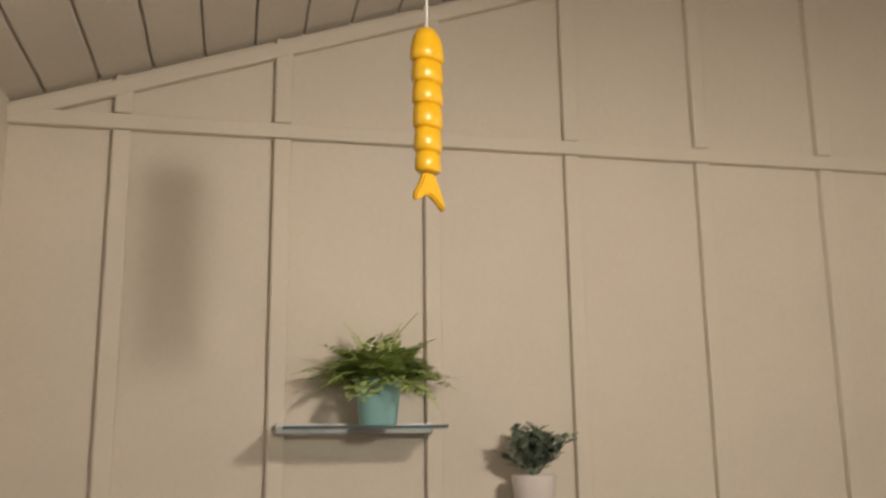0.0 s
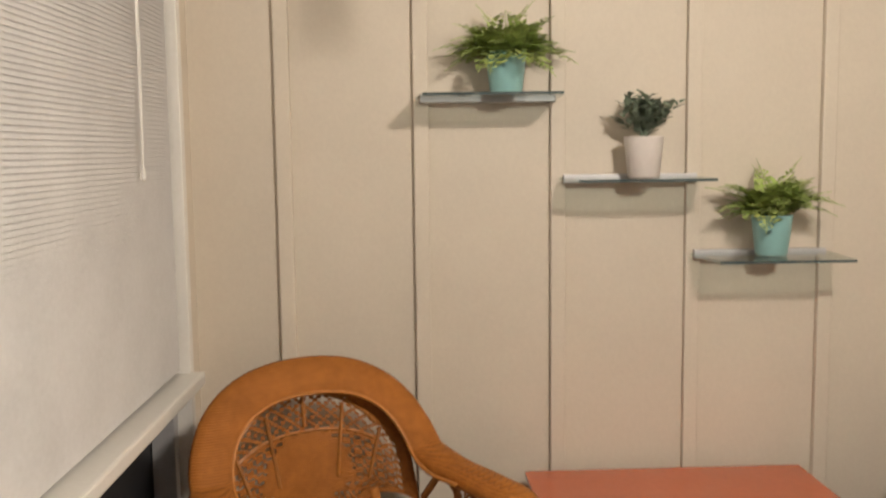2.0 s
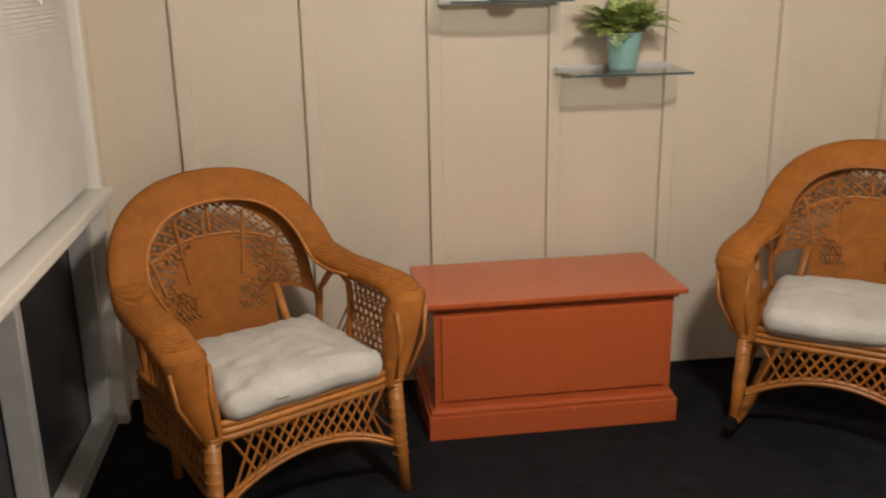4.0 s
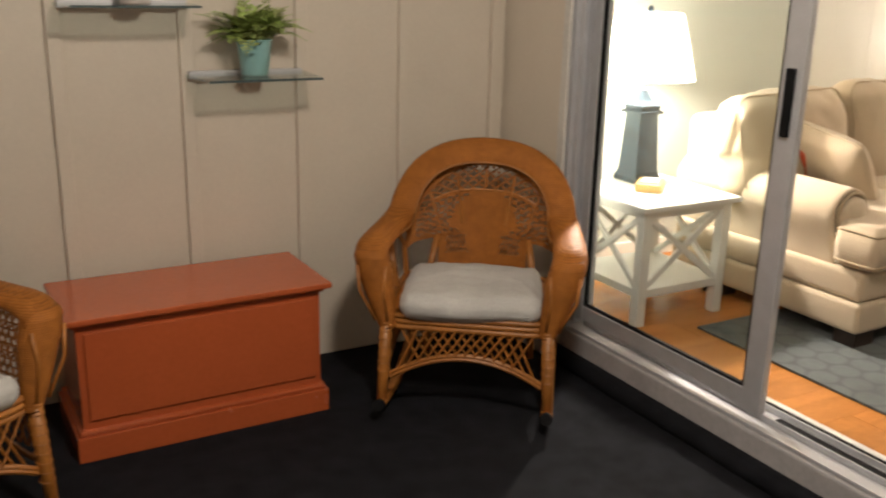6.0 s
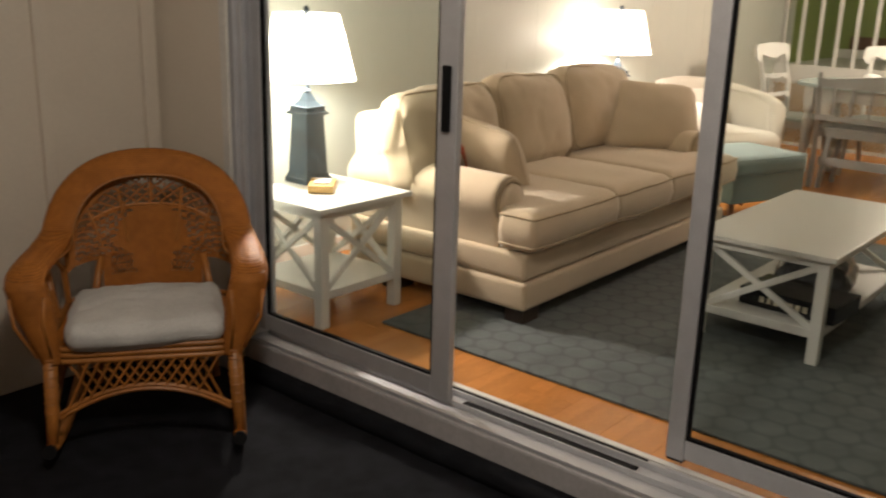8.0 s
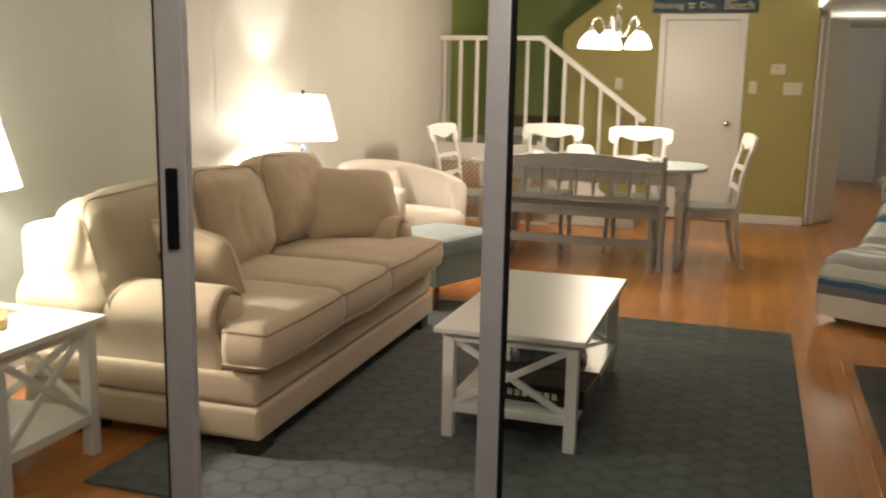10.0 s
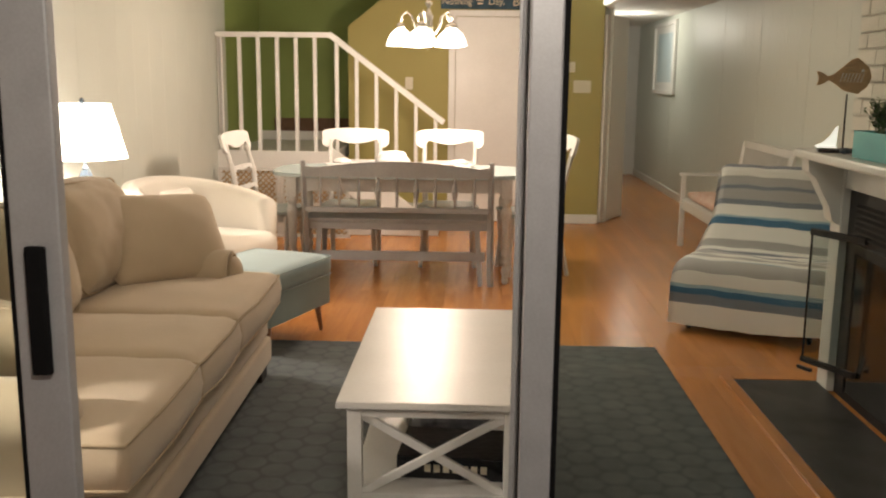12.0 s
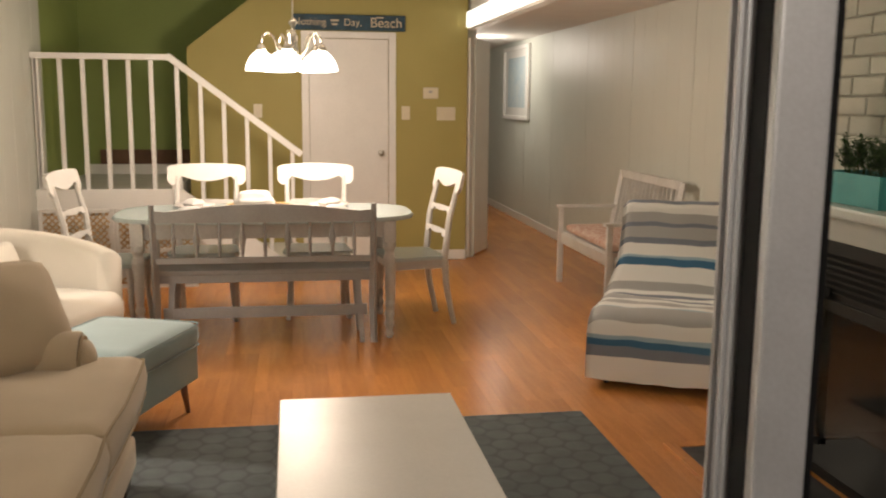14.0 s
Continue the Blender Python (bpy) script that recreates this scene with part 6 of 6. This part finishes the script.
for side in (0, nx):
    vs = [r[side][0] for r in gr]
    f = bm.faces.new(vs if side else vs[::-1])
    for lo in f.loops:
        k = next(r for r in gr if r[side][0] is lo.vert)
        lo[uvl].uv = (0, k[side][2])
part("striped_cover", bm, M_STRIPE, sc, smooth=True)
for sx in (-1, 1):
    for y in (-0.36, 0.22):
        bm = bmesh.new()
        box(bm, sx * 0.33 - 0.025, sx * 0.33 + 0.025, y - 0.03, y + 0.03, 0.055, 0.14, 0.004)
        cs = part("castor", bm, M_DARKWOOD, sc)
        bm = bmesh.new()
        lathe(bm, [(0.028, -0.01), (0.030, -0.006), (0.030, 0.006), (0.028, 0.01)], 14)
        bmesh.ops.transform(bm, matrix=pose(sx * 0.33, y, 0.030, 0, 90, 0), verts=list(bm.verts))
        part("wheel", bm, M_BLACK, cs)

# white slatted bench by the hall wall
hc = empty("slatted_bench", (8.53, -1.42, 0), 180, "white slatted bench with a patterned seat cushion against the wall", "bench")
for sx in (-1, 1):
    part("front_leg", one_box(sx * 0.59 - 0.02, sx * 0.59 + 0.02, -0.27, -0.23, 0, 0.61, bevel=0.003), M_DULLWHITE, hc)
    bm = bmesh.new()
    tube(bm, [(sx * 0.59, 0.20, 0), (sx * 0.59, 0.18, 0.42), (sx * 0.60, 0.27, 0.91)], 0.026, 4)
    part("back_leg", bm, M_DULLWHITE, hc)
    part("arm_rest", one_box(sx * 0.59 - 0.03, sx * 0.59 + 0.03, -0.29, 0.24, 0.612, 0.635, bevel=0.004), M_DULLWHITE, hc)
part("seat", one_box(-0.56, 0.56, -0.24, 0.20, 0.39, 0.42, bevel=0.004), M_DULLWHITE, hc)
part("apron", one_box(-0.56, 0.56, -0.255, -0.242, 0.33, 0.41, bevel=0.003), M_DULLWHITE, hc)
bm = bmesh.new()
bar(bm, (-0.60, 0.265, 0.89), (0.60, 0.265, 0.89), 0.03, 0.06)
part("crest_rail", bm, M_DULLWHITE, hc)
for i in range(15):
    bm = bmesh.new()
    bar(bm, (-0.546 + 0.078 * i, 0.195, 0.46), (-0.546 + 0.078 * i, 0.262, 0.865), 0.012, 0.034)
    part("slat", bm, M_DULLWHITE, hc)
M_PATT = mat("patterned_cushion_cloth", (0.62, 0.55, 0.47), 0.9, 0.2, 22, 60, 0.2, tint=(0.42, 0.17, 0.12))
part("cushion", puffed(1.08, 0.42, 0.07, 0.45, 0.2, 8, 3, 0.003, Matrix.Translation((0, -0.02, 0.455))), M_PATT, hc, smooth=True)

# framed picture in the hall
pc = empty("framed_picture", (13.30, YR + 0.003, 1.69), 0, "white framed beach picture in faded blues", "picture")
W2p, Hp = 0.66, 0.45
for b in ((-W2p, W2p, Hp - 0.05, Hp), (-W2p, W2p, -Hp, -Hp + 0.05), (-W2p, -W2p + 0.06, -Hp + 0.05, Hp - 0.05), (W2p - 0.06, W2p, -Hp + 0.05, Hp - 0.05)):
    part("frame", one_box(b[0], b[1], 0.0, 0.035, b[2], b[3], bevel=0.005), M_WHITE, pc)
part("mount", one_box(-W2p + 0.06, W2p - 0.06, 0.002, 0.012, -Hp + 0.05, Hp - 0.05), M_WHITE, pc)
part("print", one_box(-W2p + 0.22, W2p - 0.22, 0.0125, 0.015, -Hp + 0.15, Hp - 0.14), M_BLUESKY, pc)

# sign over the closet door
sn = empty("wooden_sign", (10.272, 0.475, 2.135), 0, "navy painted wooden sign with cream lettering over the closet door", "sign")
part("board", one_box(-0.010, 0.010, -0.50, 0.50, -0.068, 0.068, bevel=0.003), M_SIGN, sn)


def words(text, y, size, z=0.0):
    cu = bpy.data.curves.new("words", "FONT")
    cu.body, cu.size, cu.extrude, cu.align_x, cu.align_y = text, size, 0.001, "CENTER", "CENTER"
    ob = new("lettering", cu)
    dg = bpy.context.evaluated_depsgraph_get()
    me = bpy.data.meshes.new_from_object(ob.evaluated_get(dg))
    bpy.data.objects.remove(ob)
    me.materials.append(M_SIGNTEXT)
    o = new("lettering", me)
    o.parent = sn
    o.matrix_basis = Matrix.Translation((-0.0125, y, z)) @ Euler((radians(90), 0, radians(-90))).to_matrix().to_4x4()


words("Nothing", 0.345, 0.088)
words("Day,", -0.035, 0.088)
words("Beach", -0.33, 0.12)
part("bars", (lambda b: (box(b, -0.0135, -0.011, 0.09, 0.16, 0.008, 0.024), box(b, -0.0135, -0.011, 0.10, 0.15, -0.024, -0.008), box(b, -0.0135, -0.011, -0.31, -0.24, 0.042, 0.052), b)[-1])(bmesh.new()), M_SIGNTEXT, sn, "small worn lettering")


def wall_box(name, y, z, w, h, label, detail=0):
    t = empty(name, (10.298, y, z), 0, label, "switch")
    part("cover_plate", one_box(-0.008, 0.0, -w / 2, w / 2, -h / 2, h / 2, bevel=0.002), M_SWITCH, t)
    if detail:
        k = detail
        for i in range(k):
            yy = (i - (k - 1) / 2) * 0.046
            part("toggle", one_box(-0.018, -0.0085, yy - 0.005, yy + 0.005, -0.012, 0.012, bevel=0.001), M_SWITCH, t)
    else:
        part("housing", one_box(-0.026, -0.0085, -w / 2 + 0.006, w / 2 - 0.006, -h / 2 + 0.006, h / 2 - 0.006, bevel=0.004), M_SWITCH, t)
        part("display", one_box(-0.0275, -0.0262, -0.012, 0.022, 0.002, 0.02), M_GREYPAINT, t)
    return t


wall_box("thermostat", -0.262, 1.53, 0.14, 0.10, "ivory plastic wall thermostat")
wall_box("light_switch", -0.035, 1.35, 0.075, 0.12, "ivory single light switch", 1)
wall_box("light_switch", -0.405, 1.345, 0.17, 0.12, "ivory triple light switch", 3)
wall_box("light_switch", 1.28, 1.36, 0.075, 0.12, "ivory single light switch by the stairs", 1)

# mantel things
pb = empty("planter_box", (4.78, -0.99, 1.116), 0, "teal wooden planter box with boxwood greenery on the mantel", "planter")
for b in ((-0.17, 0.17, 0.075, 0.087, 0, 0.11), (-0.17, 0.17, -0.087, -0.075, 0, 0.11), (-0.17, -0.158, -0.074, 0.074, 0, 0.11), (0.158, 0.17, -0.074, 0.074, 0, 0.11), (-0.157, 0.157, -0.074, 0.074, 0, 0.09)):
    part("side", one_box(*b, bevel=0.002), M_TEALBOX, pb)
bm = bmesh.new()
rnd = random.Random(12)
for k in range(9):
    bush(bm, rnd, 12, 11, 0.10, 0.15, 0.020, 0.008, (-0.15 + k * 0.0375, 0, 0.09))
part("greenery", bm, M_BOX, pb, kind="stuff")

fs = empty("fish_sculpture", (5.20, -0.96, 1.116), -103, "carved driftwood fish on a thin metal stand, on the mantel", "sculpture")
bm = bmesh.new()
box(bm, -0.10, 0.09, -0.035, 0.035, 0, 0.018, 0.008)
part("base", bm, M_DARKWOOD, fs)
bm = bmesh.new()
tube(bm, [(0, 0, 0.018), (0, 0, 0.25)], 0.004, 6)
part("rod", bm, M_FIREBLACK, fs)
bm = bmesh.new()
outl = [(-0.02, 0.34), (0.05, 0.325), (0.095, 0.36), (0.115, 0.41), (0.10, 0.46), (0.06, 0.495), (0.035, 0.51), (0.01, 0.50), (-0.03, 0.465), (-0.075, 0.425), (-0.105, 0.415), (-0.14, 0.435), (-0.165, 0.44), (-0.15, 0.405), (-0.16, 0.365), (-0.13, 0.375), (-0.10, 0.395), (-0.065, 0.375)]
outl = [(1.15 * u, (v - 0.41) * 1.2 + 0.325) for u, v in outl]
extrude_shape(bm, outl, "y", -0.018, 0.018)
bmesh.ops.triangulate(bm, faces=[f for f in bm.faces if len(f.verts) > 4])
part("fish_body", bm, M_FISHWOOD, fs)
bm = bmesh.new()
for i in range(7):
    tube(bm, [(-0.05 + 0.02 * i, -0.019, 0.295), (-0.035 + 0.02 * i, -0.020, 0.35)], 0.0025, 4)
part("carving", bm, M_DULLWHITE, fs, kind="stuff")
bm = bmesh.new()
lathe(bm, [(0.0, 0), (0.010, 0.002), (0.0, 0.004)], 12, (0, 0, 0))
bmesh.ops.transform(bm, matrix=pose(0.078, -0.019, 0.365, 90, 0, 0), verts=list(bm.verts))
part("eye", bm, M_DULLWHITE, fs)
for o in fs.children:
    if not o.name.startswith(("base", "rod")):
        o.matrix_basis = Matrix.Translation((0, 0, 0.315)) @ Matrix.Diagonal((0.68, 0.8, 0.68, 1)) @ Matrix.Translation((0, 0, -0.315))

# hull and sail are given a glow of their own to look brightly lit
sb = empty("sailboat_ornament", (5.34, -0.955, 1.116), -105, "small white sailboat ornament on the mantel", "ornament")
bm = bmesh.new()
extrude_shape(bm, [(-0.08, 0.022), (0.045, 0.022), (0.038, 0.0), (-0.045, 0.0)], "y", -0.025, 0.025)
part("hull", bm, M_SAIL, sb)
bm = bmesh.new()
extrude_shape(bm, [(-0.085, 0.026), (-0.04, 0.045), (0.0, 0.085), (0.035, 0.145), (0.045, 0.15), (0.040, 0.026)], "y", -0.006, 0.006)
part("sail", bm, M_SAIL, sb)
for o in sb.children:
    o.matrix_basis = Matrix.Scale(0.72, 4)
bm = bmesh.new()
lathe(bm, [(0.0, 0), (0.02, 0.006), (0.023, 0.016), (0.012, 0.028), (0.0, 0.03)], 12)
pebble = part("pebble", bm, M_NAVY, None, "small dark blue pebble on the mantel", smooth=True, category="ornament")
pebble.matrix_world = pose(5.09, -0.93, 1.116)

# ---- pieces of the setting, last ----
brick_me = []
for k in range(3):
    bm = bmesh.new()
    box(bm, -0.0990, 0.0990, -0.012, 0.012, -0.0332, 0.0332, 0.004, seg=1)
    for v in bm.verts:
        v.co += Vector([random.uniform(-0.0012, 0.0012) for _ in range(3)])
    me = bpy.data.meshes.new("brick")
    bm.to_mesh(me)
    bm.free()
    me.materials.append(M_BRICK)
    brick_me.append(me)


def brick(x, y, z, rz=0.0, sx=1.0):
    o = new("brick", random.choice(brick_me))
    o.parent = chim
    o.matrix_basis = Matrix.Translation((x - 4.55, y + 1.15, z)) @ Matrix.Rotation(radians(rz), 4, "Z") @ Matrix.Diagonal((sx, 1, 1, 1))
    return o


count = 0
for r in range(14, 32):
    z = 0.0375 + r * 0.0745
    if z < 1.0 or z > ZC - 0.03:
        continue
    x = FX1 - 0.0985 + (0.102 if r % 2 else 0)
    if r % 2:
        brick(FX1 - 0.048, -1.157, z, 0, 0.48)
        x = FX1 - 0.20
    while x > FX0 + 0.1:
        brick(x, -1.157 + random.uniform(-0.002, 0.002), z)
        x -= 0.204
        count += 1
for r in range(0, 14):
    z = 0.0375 + r * 0.0745
    brick(FX1 - 0.048, -1.157, z, 0, 0.48)
for r in range(0, 32):
    z = 0.0375 + r * 0.0745
    if z > ZC - 0.03:
        continue
    for q in range(3):
        brick(FX1 - 0.0, -1.27 - q * 0.204 - (0.1 if r % 2 else 0), z, 90, 1.0)

# floor planks: the nearest as pieces, the rest joined
pl_len, pl_w = 1.2, 0.19
rows = []
plank_me = []
for k in range(2):
    bm = bmesh.new()
    box(bm, -0.5998, 0.5998, -0.0948, 0.0948, -0.004, 0.0, 0.0004, seg=1)
    me = bpy.data.meshes.new("plank")
    bm.to_mesh(me)
    bm.free()
    me.materials.append(M_OAK)
    plank_me.append(me)
fl_ob = bpy.data.objects["floor"]
rest = bmesh.new()
cnt = 0
for i in range(26):
    y = YR + 0.05 + pl_w * i
    if y - pl_w / 2 > YL - 0.02:
        continue
    off = (i * 0.47) % 1.2
    x = X0 + 0.02 - off + 0.6
    while x < 15.3:
        near = x < 10.2
        if near:
            o = new("plank", plank_me[i % 2])
            o.parent = fl_ob
            xx = max(x, X0 + 0.02 + 0.598) if x - 0.598 < X0 else x
            if x - 0.598 < X0:
                sxx = (x + 0.598 - (X0 + 0.0)) / 1.196
                o.matrix_basis = Matrix.Translation((X0 + (x + 0.598 - X0) / 2, y, 0)) @ Matrix.Diagonal((sxx, 1, 1, 1))
            else:
                o.matrix_basis = Matrix.Translation((x, y, 0))
            cnt += 1
        elif y < -0.5:
            box(rest, x - 0.598, x + 0.598, y - 0.0942, y + 0.0942, -0.004, 0.0)
        x += 1.2
part("plank_field", rest, M_OAK, fl_ob, kind="stuff")
